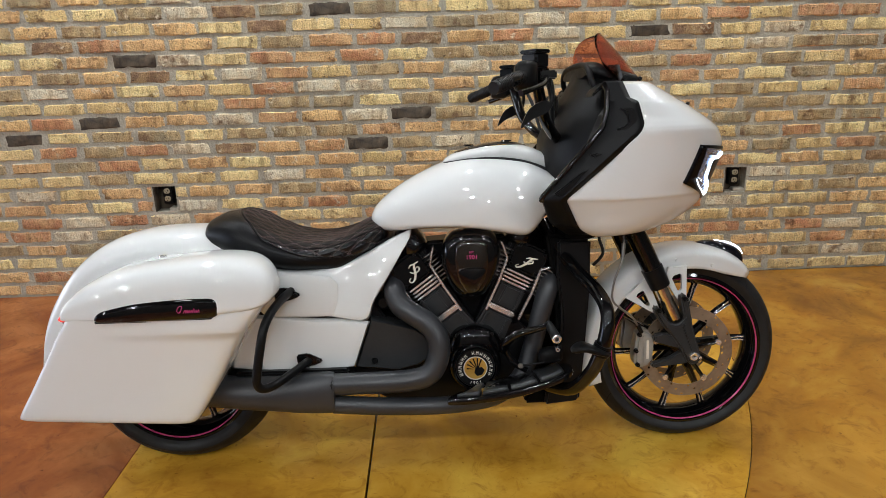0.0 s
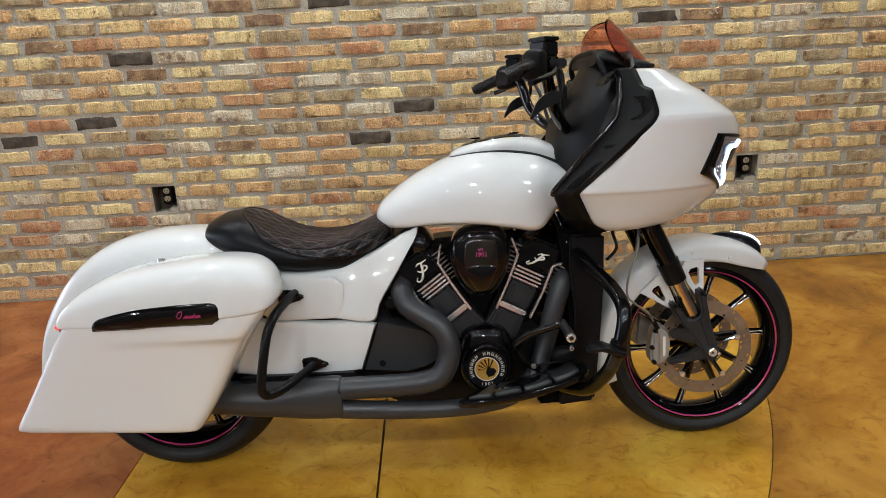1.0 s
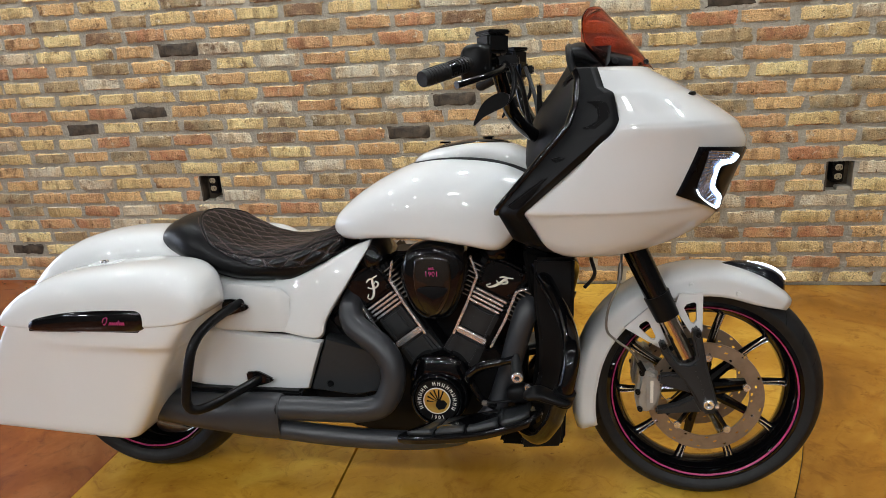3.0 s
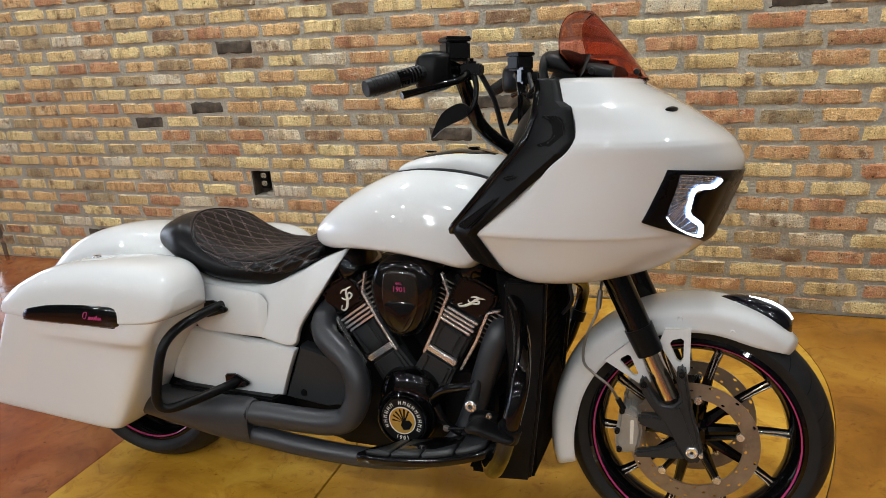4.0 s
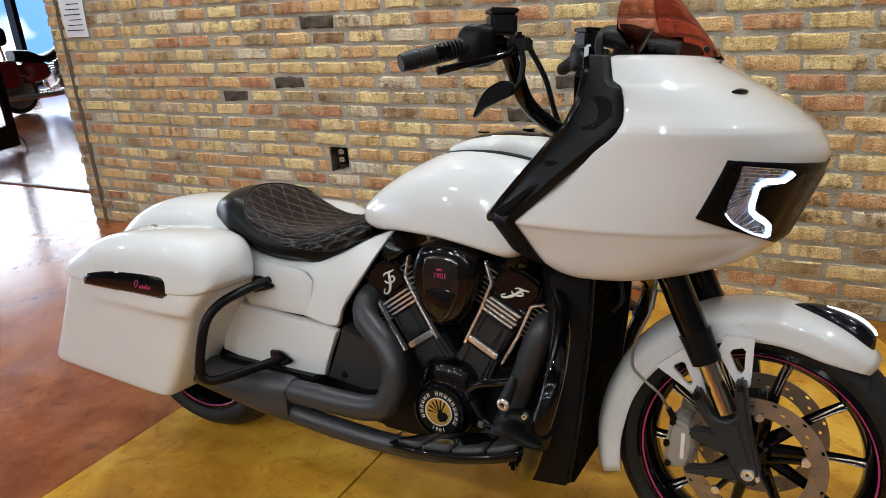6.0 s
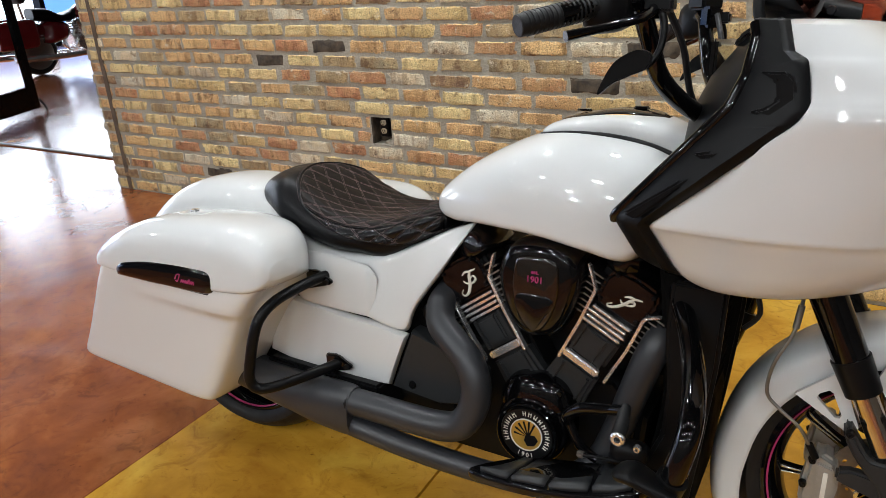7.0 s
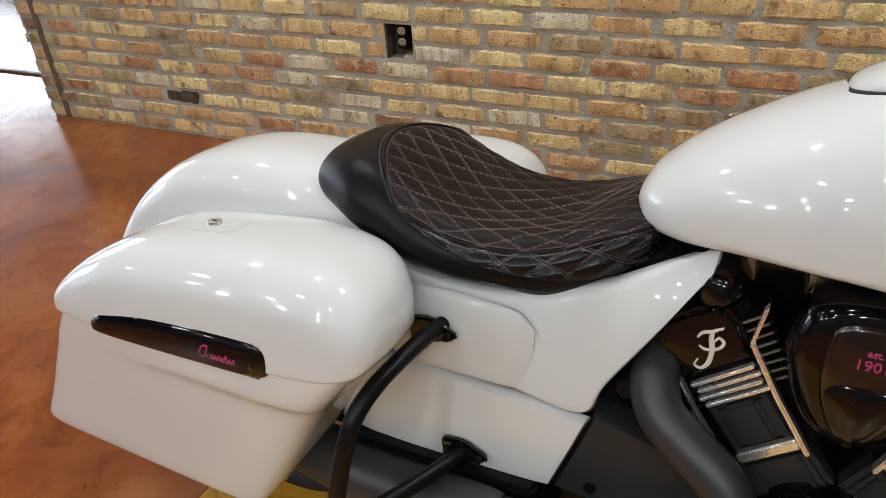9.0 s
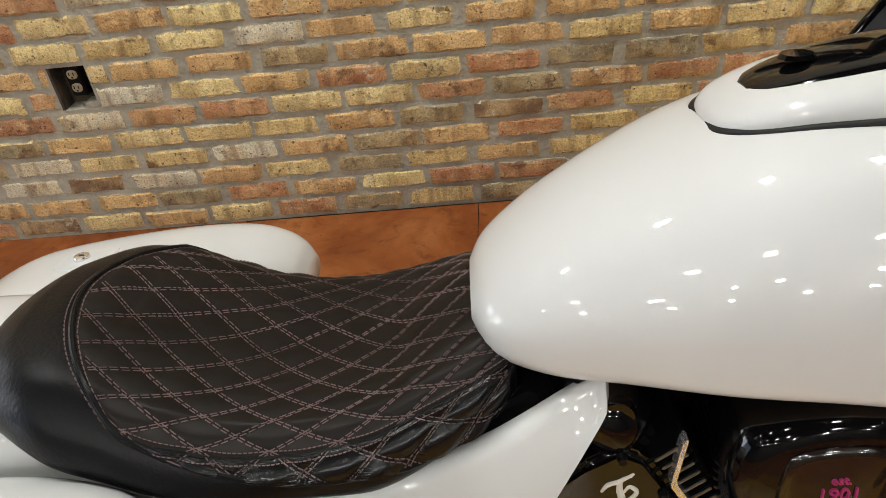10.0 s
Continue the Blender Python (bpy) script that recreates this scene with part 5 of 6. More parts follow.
def cylinder(origin, up, flip):
    """One cylinder with its head cover: v to the outside of the V, u up the bore."""
    u = Vector((up[0], 0, up[1])).normalized()
    v = Vector((u.z, 0, -u.x)) * (-1 if flip else 1)
    M = Matrix((( v.x, 0, u.x, origin[0]), (0, 1, 0, 0), (v.z, 0, u.z, origin[1]), (0, 0, 0, 1)))

    def put(bm):
        bm.transform(M)
        bmesh.ops.recalc_face_normals(bm, faces=bm.faces)
        return bm

    barrel = part("cylinder", put(prism([(-0.050, -0.26), (-0.058, -0.06), (-0.07, 0.06), (0.07, 0.06), (0.058, -0.06), (0.050, -0.26)], -0.135, 0.12, 0.008)), SATIN, engine, "finned black cylinder")
    part("head_cover", put(prism([(-0.050, -0.028), (-0.054, 0.030), (-0.042, 0.056), (0.0, 0.062), (0.048, 0.060), (0.060, 0.035), (0.052, -0.028)], -0.160, -0.10, 0.008, 3)), GLOSS, barrel, "gloss black head cover")
    part("head_top", put(loft([(-0.088, 0.045, 0.085, 0.040, 0.06, 2.4, 2.4, -0.07), (-0.078, 0.035, 0.108, 0.072, 0.06, 2.5, 2.5, -0.07), (-0.045, 0.03, 0.130, 0.090, 0.06, 2.5, 2.5, -0.07), (-0.012, 0.03, 0.122, 0.086, 0.06, 2.5, 2.5, -0.06), (0.018, 0.03, 0.098, 0.070, 0.055, 2.5, 2.5, -0.05), (0.044, 0.03, 0.078, 0.052, 0.05, 2.5, 2.5, -0.05), (0.056, 0.035, 0.066, 0.030, 0.05, 2.4, 2.4, -0.05)], 5, 32)), GLOSS, barrel, "gloss black rocker cover")
    part("rocker_ring", put(turned([(0.010, -0.004), (0.017, -0.004), (0.020, 0.0), (0.020, 0.012), (0.010, 0.012)], -0.056, 0.080, 24, -0.146)), GLOSS, barrel, "round boss on the rocker cover")
    part("rocker_bolt", put(turned([(0.0, -0.006), (0.006, -0.006), (0.008, 0.0), (0.008, 0.01), (0.0, 0.01)], -0.056, 0.080, 14, -0.145)), SATIN, barrel)
    for x, z in ((-0.040, -0.016), (0.042, -0.016), (-0.036, 0.046), (0.044, 0.048)):
        part("head_bolt", put(turned([(0.0, -0.005), (0.004, -0.005), (0.0055, 0.003), (0.0, 0.003)], x, z, 10, -0.160)), SATIN, barrel)
    for x in (-0.034, 0.034):
        part("block_rib", put(box(x, -0.162, -0.112, 0.007, 0.010, 0.070, 0.002)), ENGINE_GREY, barrel)
        part("block_rib", put(box(x * 0.9, -0.160, -0.212, 0.006, 0.010, 0.060, 0.002)), ENGINE_GREY, barrel)
    for k in range(4):
        part("bright_bar", put(box(0.0 - 0.004 * (k % 2), -0.1625, -0.036 - 0.0115 * k, 0.088, 0.012, 0.0058, 0.0018)), CHROME, barrel, "bright trim bar")
    part("pushrod_block", put(prism([(-0.044, -0.150), (-0.044, -0.078), (0.044, -0.078), (0.044, -0.150)], -0.160, -0.12, 0.008)), ENGINE_GREY, barrel)
    part("pushrod_face", put(box(0, -0.163, -0.112, 0.046, 0.012, 0.064, 0.005)), ENGINE_GREY, barrel)
    part("bright_plate", put(box(0.0, -0.158, -0.160, 0.084, 0.016, 0.016, 0.003)), CHROME, barrel, "bright knurled plate")
    part("base_block", put(prism([(-0.052, -0.25), (-0.046, -0.170), (0.046, -0.170), (0.052, -0.25)], -0.158, -0.11, 0.008)), ENGINE_GREY, barrel)
    for side, line in ((1, [(0.072, 0.024), (0.049, 0.003), (0.057, -0.078), (0.057, -0.166)]), (-1, [(-0.092, 0.032), (-0.053, -0.006), (-0.045, -0.085), (-0.041, -0.18)])):
        inner, outer = [(x, z) for x, z in line], [(x + side * 0.0065, z) for x, z in line[::-1]]
        part("bright_strip", put(prism(inner + outer, -0.168, -0.150, 0.0022)), CHROME, barrel, "bright angled strip beside the fins")
        for k in range(8):
            z = (0.012 if side > 0 else 0.02) - 0.0125 * k
            x0 = 0.056 if side > 0 else 0.052
            reach = (0.030 - 0.0015 * k)
            fin = put(box(side * (x0 + reach / 2), -0.06, z, reach + 0.02, 0.19, 0.0042, 0.0018))
            part("fin", fin, SATIN, barrel)
            part("fin_edge", put(box(side * (x0 + reach / 2 + 0.004), -0.1555, z, reach, 0.003, 0.0032, 0.0008)), STEEL, barrel, "bare metal fin edge")
    # swirled emblem, as a plain ribbon
    turn = np.array([[1.0, 0.25], [-0.12, 1.0]]) if flip else np.array([[0.82, -0.30], [0.75, 0.50]])
    for pts, r in (([(0.016, 0.033), (0.006, 0.031), (0.003, 0.020), (0.004, 0.002), (0.0, -0.016), (-0.009, -0.024), (-0.017, -0.019), (-0.013, -0.010)], [0.0014, 0.0022, 0.0036, 0.0038, 0.0034, 0.0022, 0.0016, 0.0012]),
                   ([(-0.014, 0.022), (-0.007, 0.029), (0.004, 0.030), (0.018, 0.035)], [0.0012, 0.0026, 0.0026, 0.0012]),
                   ([(-0.012, 0.010), (-0.004, 0.004), (0.010, 0.004), (0.018, 0.012), (0.012, 0.020), (0.006, 0.014)], [0.0012, 0.0022, 0.0024, 0.0026, 0.002, 0.001])):
        line = np.array(pts) @ turn
        part("emblem", tube([(origin[0] + x, -0.1603, origin[1] + z) for x, z in line], r, 6, 6), CREAM, barrel, "pale swirled emblem")
    return barrel


cylinder((-0.030, 0.622), (-0.585, 0.81), True)
cylinder((0.308, 0.642), (0.46, 0.888), False)

air = spline([(0.105, 0.752), (0.060, 0.730), (0.040, 0.675), (0.060, 0.605), (0.095, 0.558), (0.140, 0.545), (0.190, 0.558), (0.228, 0.615), (0.246, 0.680), (0.232, 0.732), (0.185, 0.755)], 5, True)
cx, cz = 0.142, 0.66
air = np.array([(cx + (x - cx) * 0.88, z) for x, z in air])


def dome(outline, centre, steps, centre_y):
    rows = []
    for k, y in steps:
        rows.append([(centre[0] + (x - centre[0]) * k, y, centre[1] + (z - centre[1]) * k) for x, z in outline])
    return grid(rows, True, True)


airbox = part("air_cleaner", dome(air, (cx, cz), ((0.92, -0.05), (0.98, -0.10), (1.0, -0.150), (0.99, -0.172), (0.95, -0.188), (0.86, -0.201), (0.74, -0.206)), 0), GLOSS, bike, "gloss black air cleaner cover")
part("air_cleaner_face", dome(spline([(0.112, 0.722), (0.096, 0.69), (0.098, 0.63), (0.119, 0.578), (0.142, 0.566), (0.166, 0.578), (0.189, 0.63), (0.193, 0.69), (0.178, 0.722)], 5, True), (0.145, 0.655), ((1.0, -0.196), (1.0, -0.2075), (0.96, -0.2105), (0.9, -0.212)), 0), BRONZE, airbox, "bronze-tinted centre panel")
part("air_cleaner_step", dome(spline([(0.104, 0.640), (0.112, 0.60), (0.142, 0.568), (0.168, 0.60), (0.186, 0.640), (0.145, 0.648)], 4, True), (0.145, 0.61), ((1.0, -0.206), (0.97, -0.2135), (0.9, -0.215)), 0), GLOSS, airbox)
lettering("est_lettering", "est.", 0.012, PINK, airbox, pose(0.144, -0.2132, 0.694, 90, 0, 0))
lettering("year_lettering", "1901", 0.0185, PINK, airbox, pose(0.144, -0.2132, 0.678, 90, 0, 0))
for x, z in ((0.075, 0.69), (0.213, 0.69), (0.142, 0.560)):
    part("cover_bolt", turned([(0.0, -0.005), (0.006, -0.005), (0.007, 0.004), (0.0, 0.004)], x, z, 12, -0.195), SATIN, airbox)

cover = part("timing_cover", turned([(0.0, -0.205), (0.070, -0.205), (0.076, -0.200), (0.082, -0.185), (0.084, -0.12), (0.0, -0.12)], 0.146, 0.337, 48), GLOSS, bike, "round gloss black engine cover with a badge")
part("cover_collar", turned([(0.061, -0.2045), (0.063, -0.2235), (0.066, -0.2245), (0.069, -0.222), (0.070, -0.2045)], 0.146, 0.337, 48), GLOSS, cover)
badge = part("badge", turned([(0.0, -0.222), (0.058, -0.222), (0.060, -0.218), (0.060, -0.20), (0.0, -0.20)], 0.146, 0.337, 48), SATIN, cover, "round black badge with pale ring marks and a gold centre")
part("badge_centre", turned([(0.0, -0.2238), (0.0335, -0.2238), (0.035, -0.222), (0.0, -0.222)], 0.146, 0.337, 40), GOLD, badge, "gold badge centre")
part("badge_ring", turned([(0.0345, -0.2245), (0.0365, -0.2245), (0.0365, -0.222), (0.0345, -0.222)], 0.146, 0.337, 40), CREAM, badge)
for k in range(6):
    a = radians(62 + 24 * k)
    tip = (0.150 + 0.031 * math.cos(a), 0.338 + 0.031 * math.sin(a))
    part("badge_figure", prism([(0.153, 0.332), (tip[0] + 0.0022 * math.sin(a), tip[1] - 0.0022 * math.cos(a)), (tip[0] - 0.0022 * math.sin(a), tip[1] + 0.0022 * math.cos(a)), (0.150, 0.334)], -0.2250, -0.2235, 0, 1), SATIN, badge, "dark plain shape on the badge")
part("badge_figure", prism([(0.146, 0.338), (0.166, 0.340), (0.174, 0.330), (0.166, 0.316), (0.150, 0.312), (0.142, 0.324)], -0.2252, -0.2235, 0.0006, 1), SATIN, badge, "dark plain shape on the badge")
for k in range(16):
    a = radians(205 - k * 230 / 15)
    if k == 6:
        continue
    m = Matrix.Translation((0.146 + 0.0475 * math.cos(a), -0.2225, 0.337 + 0.0475 * math.sin(a))) @ Matrix.Rotation(math.pi / 2 - a, 4, "Y")
    bm = join(box(-0.0028, 0, 0, 0.0016, 0.0012, 0.0105, 0.0003, 1), box(0.0028, 0, 0, 0.0016, 0.0012, 0.0105, 0.0003, 1), box(0, 0, 0.002 * ((k * 7) % 3 - 1), 0.006, 0.0012, 0.0018, 0.0003, 1))
    bm.transform(m)
    part("ring_mark", bm, CREAM, badge, "pale plain mark on the badge ring")
for k, ch in enumerate("1901"):
    a = radians(-108 + k * 12)
    lettering("ring_numeral", ch, 0.014, CREAM, badge, Matrix.Translation((0.146 + 0.0475 * math.cos(a), -0.2225, 0.337 + 0.0475 * math.sin(a))) @ Matrix.Rotation(-math.pi / 2 - a, 4, "Y") @ pose(0, 0, 0, 90, 0, 0))
upper = spline([(0.062, 0.375), (0.075, 0.425), (0.105, 0.452), (0.150, 0.458), (0.195, 0.450), (0.222, 0.420), (0.232, 0.375), (0.20, 0.345), (0.146, 0.335), (0.09, 0.345)], 4, True)
part("cam_cover", dome(upper, (0.147, 0.40), ((1.0, -0.10), (1.0, -0.160), (0.97, -0.174), (0.90, -0.184), (0.78, -0.192), (0.60, -0.198), (0.35, -0.202)), 0), GLOSS, bike, "gloss black cam cover")
for x, z in ((0.095, 0.43), (0.147, 0.442), (0.20, 0.43)):
    part("cam_bolt", turned([(0.0, -0.005), (0.006, -0.005), (0.007, 0.004), (0.0, 0.004)], x, z, 12, -0.185), SATIN, cover)
sprocket = part("transmission_cover", dome([(-0.168, 0.492), (-0.10, 0.475), (-0.03, 0.455), (0.015, 0.42), (0.02, 0.37), (-0.02, 0.34), (-0.09, 0.325), (-0.222, 0.338)], (-0.10, 0.40), ((1.0, -0.06), (1.0, -0.165), (0.98, -0.176), (0.93, -0.182)), 0), ENGINE_GREY, bike, "matt black transmission cover")
part("cover_hole", turned([(0.0, -0.1865), (0.008, -0.1865), (0.010, -0.183), (0.010, -0.17), (0.0, -0.17)], -0.161, 0.358, 16), SATIN, sprocket)
part("frame_boss", turned([(0.0, -0.165), (0.014, -0.165), (0.018, -0.160), (0.024, -0.150), (0.026, -0.10), (0.0, -0.10)], -0.128, 0.535, 24), SATIN, bike, "black frame boss")
part("frame_spine", prism([(-0.16, 0.50), (-0.06, 0.70), (0.42, 0.73), (0.48, 0.80), (0.50, 0.95), (0.60, 0.95), (0.56, 0.70), (0.40, 0.66), (0.38, 0.45), (0.1, 0.45), (-0.10, 0.45)], -0.06, 0.06, 0.01), SATIN, bike, "black frame behind the engine")

# ---- exhaust ----
part("rear_exhaust", tube([(-0.085, -0.10, 0.600), (-0.092, -0.165, 0.572), (-0.075, -0.20, 0.538), (-0.035, -0.22, 0.512), (0.008, -0.235, 0.485), (0.034, -0.245, 0.445), (0.036, -0.25, 0.392), (0.010, -0.255, 0.340), (-0.04, -0.255, 0.320), (-0.12, -0.25, 0.313), (-0.20, -0.25, 0.313), (-0.285, -0.25, 0.312)], 0.033, 8, 24), EXHAUST, bike, "matt black rear exhaust pipe")
part("front_exhaust", tube([(0.395, -0.10, 0.585), (0.385, -0.15, 0.575), (0.365, -0.165, 0.52), (0.345, -0.17, 0.45), (0.325, -0.175, 0.38), (0.29, -0.19, 0.30), (0.22, -0.21, 0.245), (0.12, -0.235, 0.232), (0.0, -0.245, 0.231), (-0.15, -0.25, 0.239), (-0.285, -0.25, 0.250)], [0.031, 0.031, 0.031, 0.03, 0.029, 0.027, 0.026, 0.026, 0.026, 0.027, 0.027], 8, 24), EXHAUST, bike, "matt black front exhaust pipe")
muffler = part("muffler", loft([(-0.278, 0.230, 0.348, 0.036, 0.29, 2.4, 2.4, -0.25), (-0.30, 0.226, 0.352, 0.040, 0.29, 2.4, 2.4, -0.25), (-0.38, 0.228, 0.348, 0.046, 0.288, 2.2, 2.2, -0.245), (-0.45, 0.232, 0.338, 0.050, 0.285, 2.1, 2.1, -0.235), (-0.56, 0.236, 0.336, 0.052, 0.286, 2, 2, -0.22), (-0.72, 0.250, 0.346, 0.050, 0.298, 2, 2, -0.205), (-0.95, 0.268, 0.352, 0.042, 0.31, 2, 2, -0.195), (-1.06, 0.278, 0.352, 0.037, 0.315, 2, 2, -0.19)], 6, 32), EXHAUST, bike, "matt black muffler running under the saddlebag")
part("pipe_clamp", tube([(-0.281, -0.25, 0.312), (-0.289, -0.25, 0.312)], 0.0365, 2, 24), SATIN, muffler)
part("swingarm", prism([(-0.20, 0.34), (-0.30, 0.36), (-0.78, 0.35), (-0.84, 0.32), (-0.80, 0.29), (-0.30, 0.29)], -0.14, -0.11, 0.008), SATIN, bike, "black swingarm")

# ---- radiator, crash bar, floorboards, pedal ----
RAD_SIDE = [(0.405, 0.715), (0.505, 0.715), (0.502, 0.560), (0.488, 0.380), (0.470, 0.205), (0.360, 0.195), (0.385, 0.330), (0.412, 0.400), (0.415, 0.500), (0.402, 0.600)]
rad = part("radiator", prism([(0.372, 0.735), (0.445, 0.72), (0.468, 0.56), (0.472, 0.425), (0.480, 0.405), (0.478, 0.21), (0.466, 0.192), (0.30, 0.19), (0.315, 0.24), (0.385, 0.30), (0.405, 0.46), (0.392, 0.60)], -0.165, 0.165, 0.012, 3), MATT, bike, "matt black radiator shroud")
for s in (-1, 1):
    part("radiator_side", prism(RAD_SIDE, s * 0.178 - 0.012, s * 0.178 + 0.012, 0.008, 3), PLASTIC, rad, "flat black side cover of the radiator")
for k in range(11):
    part("radiator_fin", box(0.478, 0, 0.44 + 0.023 * k, 0.006, 0.26, 0.004, 0.001), MATT, rad)
for s in (-1, 1):
    bar = part("crash_bar", tube([(0.375, s * 0.10, 0.765), (0.402, s * 0.14, 0.700), (0.448, s * 0.22, 0.636), (0.486, s * 0.345, 0.594), (0.498, s * 0.418, 0.550), (0.487, s * 0.438, 0.484), (0.469, s * 0.428, 0.420), (0.452, s * 0.405, 0.372), (0.415, s * 0.335, 0.304), (0.36, s * 0.19, 0.262)], 0.0195, 8, 18), GLOSS, bike, "gloss black tubular crash bar")
    part("peg_clamp", rod((0.484, s * 0.437, 0.468), (0.474, s * 0.432, 0.438), 0.0255, 18), SATIN, bar, "black clamp")
    part("peg_plate", loft([(x - 0.020, zm + 0.010 - (zm - zb) * 0.6, zm + 0.010 + (zt - zm) * 0.6, w, zm + 0.010, p, p, s * (y + 0.02)) for x, zb, zt, w, zm, p, y in ((0.412, 0.442, 0.456, 0.012, 0.449, 2.5, 0.432), (0.424, 0.438, 0.470, 0.026, 0.456, 2.6, 0.436), (0.445, 0.440, 0.476, 0.032, 0.460, 2.6, 0.438), (0.470, 0.434, 0.466, 0.030, 0.452, 3, 0.438), (0.505, 0.426, 0.448, 0.022, 0.438, 3, 0.435), (0.516, 0.430, 0.442, 0.012, 0.437, 2.5, 0.433))], 5, 20), SATIN, bar, "flat black footpeg")
    deck = [(0.065, s * 0.318, 0.276), (0.14, s * 0.335, 0.285), (0.26, s * 0.345, 0.305), (0.36, s * 0.345, 0.333), (0.41, s * 0.335, 0.352), (0.425, s * 0.30, 0.354), (0.415, s * 0.22, 0.340), (0.30, s * 0.215, 0.312), (0.15, s * 0.225, 0.284), (0.07, s * 0.29, 0.277)]
    loop = [tuple(p) for p in spline(deck, 5, True)]
    mid = np.mean(loop, axis=0)
    rows = [[tuple(mid + (np.array(p) - mid) * k + np.array((0, 0, dz))) for p in loop] for k, dz in ((0.90, -0.020), (1.0, -0.016), (1.015, -0.006), (1.0, 0.0), (0.97, 0.002))]
    board = part("floorboard", grid(rows, True, True), GLOSS, bike, "gloss black rider floorboard with rubber pads")
    for a0, a1, b0, b1 in ((0.085, 0.150, 0.150, 0.170), (0.160, 0.232, 0.180, 0.236), (0.242, 0.318, 0.246, 0.310), (0.328, 0.395, 0.320, 0.392)):
        rows = []
        for u in np.linspace(0, 1, 7):
            row = []
            for v in np.linspace(0, 1, 5):
                x = (a0 + (a1 - a0) * u) * (1 - v) + (b0 + (b1 - b0) * u) * v
                outer, inner_y = np.interp(x, (0.065, 0.14, 0.26, 0.36, 0.41), (0.310, 0.327, 0.337, 0.337, 0.328)), np.interp(x, (0.07, 0.15, 0.30, 0.415), (0.295, 0.238, 0.226, 0.230))
                y = outer + (inner_y - outer) * v
                row.append((x, s * y, np.interp(x, (0.065, 0.14, 0.26, 0.36, 0.42), (0.276, 0.285, 0.305, 0.333, 0.360)) - 0.09 * (outer - y) + 0.008))
            rows.append(row)
        pad_ob = part("rubber_pad", grid(rows), ENGINE_GREY, board, "grey-black rubber foot pad")
        thick = pad_ob.modifiers.new("pad", "SOLIDIFY")
        thick.thickness, thick.offset = 0.010, 0
pedal = part("brake_pedal", tube([(0.235, -0.215, 0.385), (0.238, -0.235, 0.415), (0.27, -0.25, 0.445), (0.33, -0.27, 0.468), (0.362, -0.285, 0.482)], [0.012, 0.014, 0.013, 0.010, 0.011], 6, 10), GLOSS, bike, "gloss black brake pedal with a chrome-ended peg")
part("pedal_brace", tube([(0.236, -0.222, 0.40), (0.262, -0.225, 0.352), (0.30, -0.22, 0.325)], 0.010, 5, 10), GLOSS, pedal)
part("pedal_peg", tube([(0.360, -0.275, 0.484), (0.366, -0.31, 0.472), (0.370, -0.352, 0.462)], [0.011, 0.013, 0.014], 4, 16), RUBBER, pedal, "ridged rubber peg")
part("peg_end", turned([(0.006, -0.005), (0.010, -0.005), (0.0135, -0.002), (0.0135, 0.004), (0.006, 0.004)], 0.3705, 0.461, 18, -0.354), CHROME, pedal, "chrome ring end")
link = part("brake_link", rod((0.275, -0.262, 0.352), (0.395, -0.268, 0.370), 0.004, 10), SATIN, bike, "grey brake linkage")
part("link_joint", box(0.279, -0.262, 0.353, 0.016, 0.012, 0.014, 0.003), STEEL, link)
part("link_cover", loft([(0.335, 0.362, 0.392, 0.012, 0.377, 2.5, 2.5, -0.25), (0.35, 0.355, 0.402, 0.022, 0.378, 2.5, 2.5, -0.25), (0.39, 0.357, 0.405, 0.022, 0.38, 2.5, 2.5, -0.25), (0.405, 0.365, 0.398, 0.012, 0.38, 2.5, 2.5, -0.25)], 4, 20), PLASTIC, link)
part("link_bolt", turned([(0.003, -0.005), (0.006, -0.005), (0.0075, 0.0), (0.0075, 0.005), (0.003, 0.005)], 0.388, 0.402, 14, -0.27), CHROME, link)
part("side_stand", tube([(0.10, 0.12, 0.22), (0.06, 0.20, 0.10), (0.03, 0.245, -0.03)], [0.012, 0.011, 0.016], 4, 10), SATIN, bike, "black side stand")
part("loose_wire", tube([(0.56, -0.09, 0.76), (0.545, -0.12, 0.71), (0.555, -0.13, 0.66), (0.53, -0.11, 0.62)], 0.005, 6, 8), RUBBER, bike)

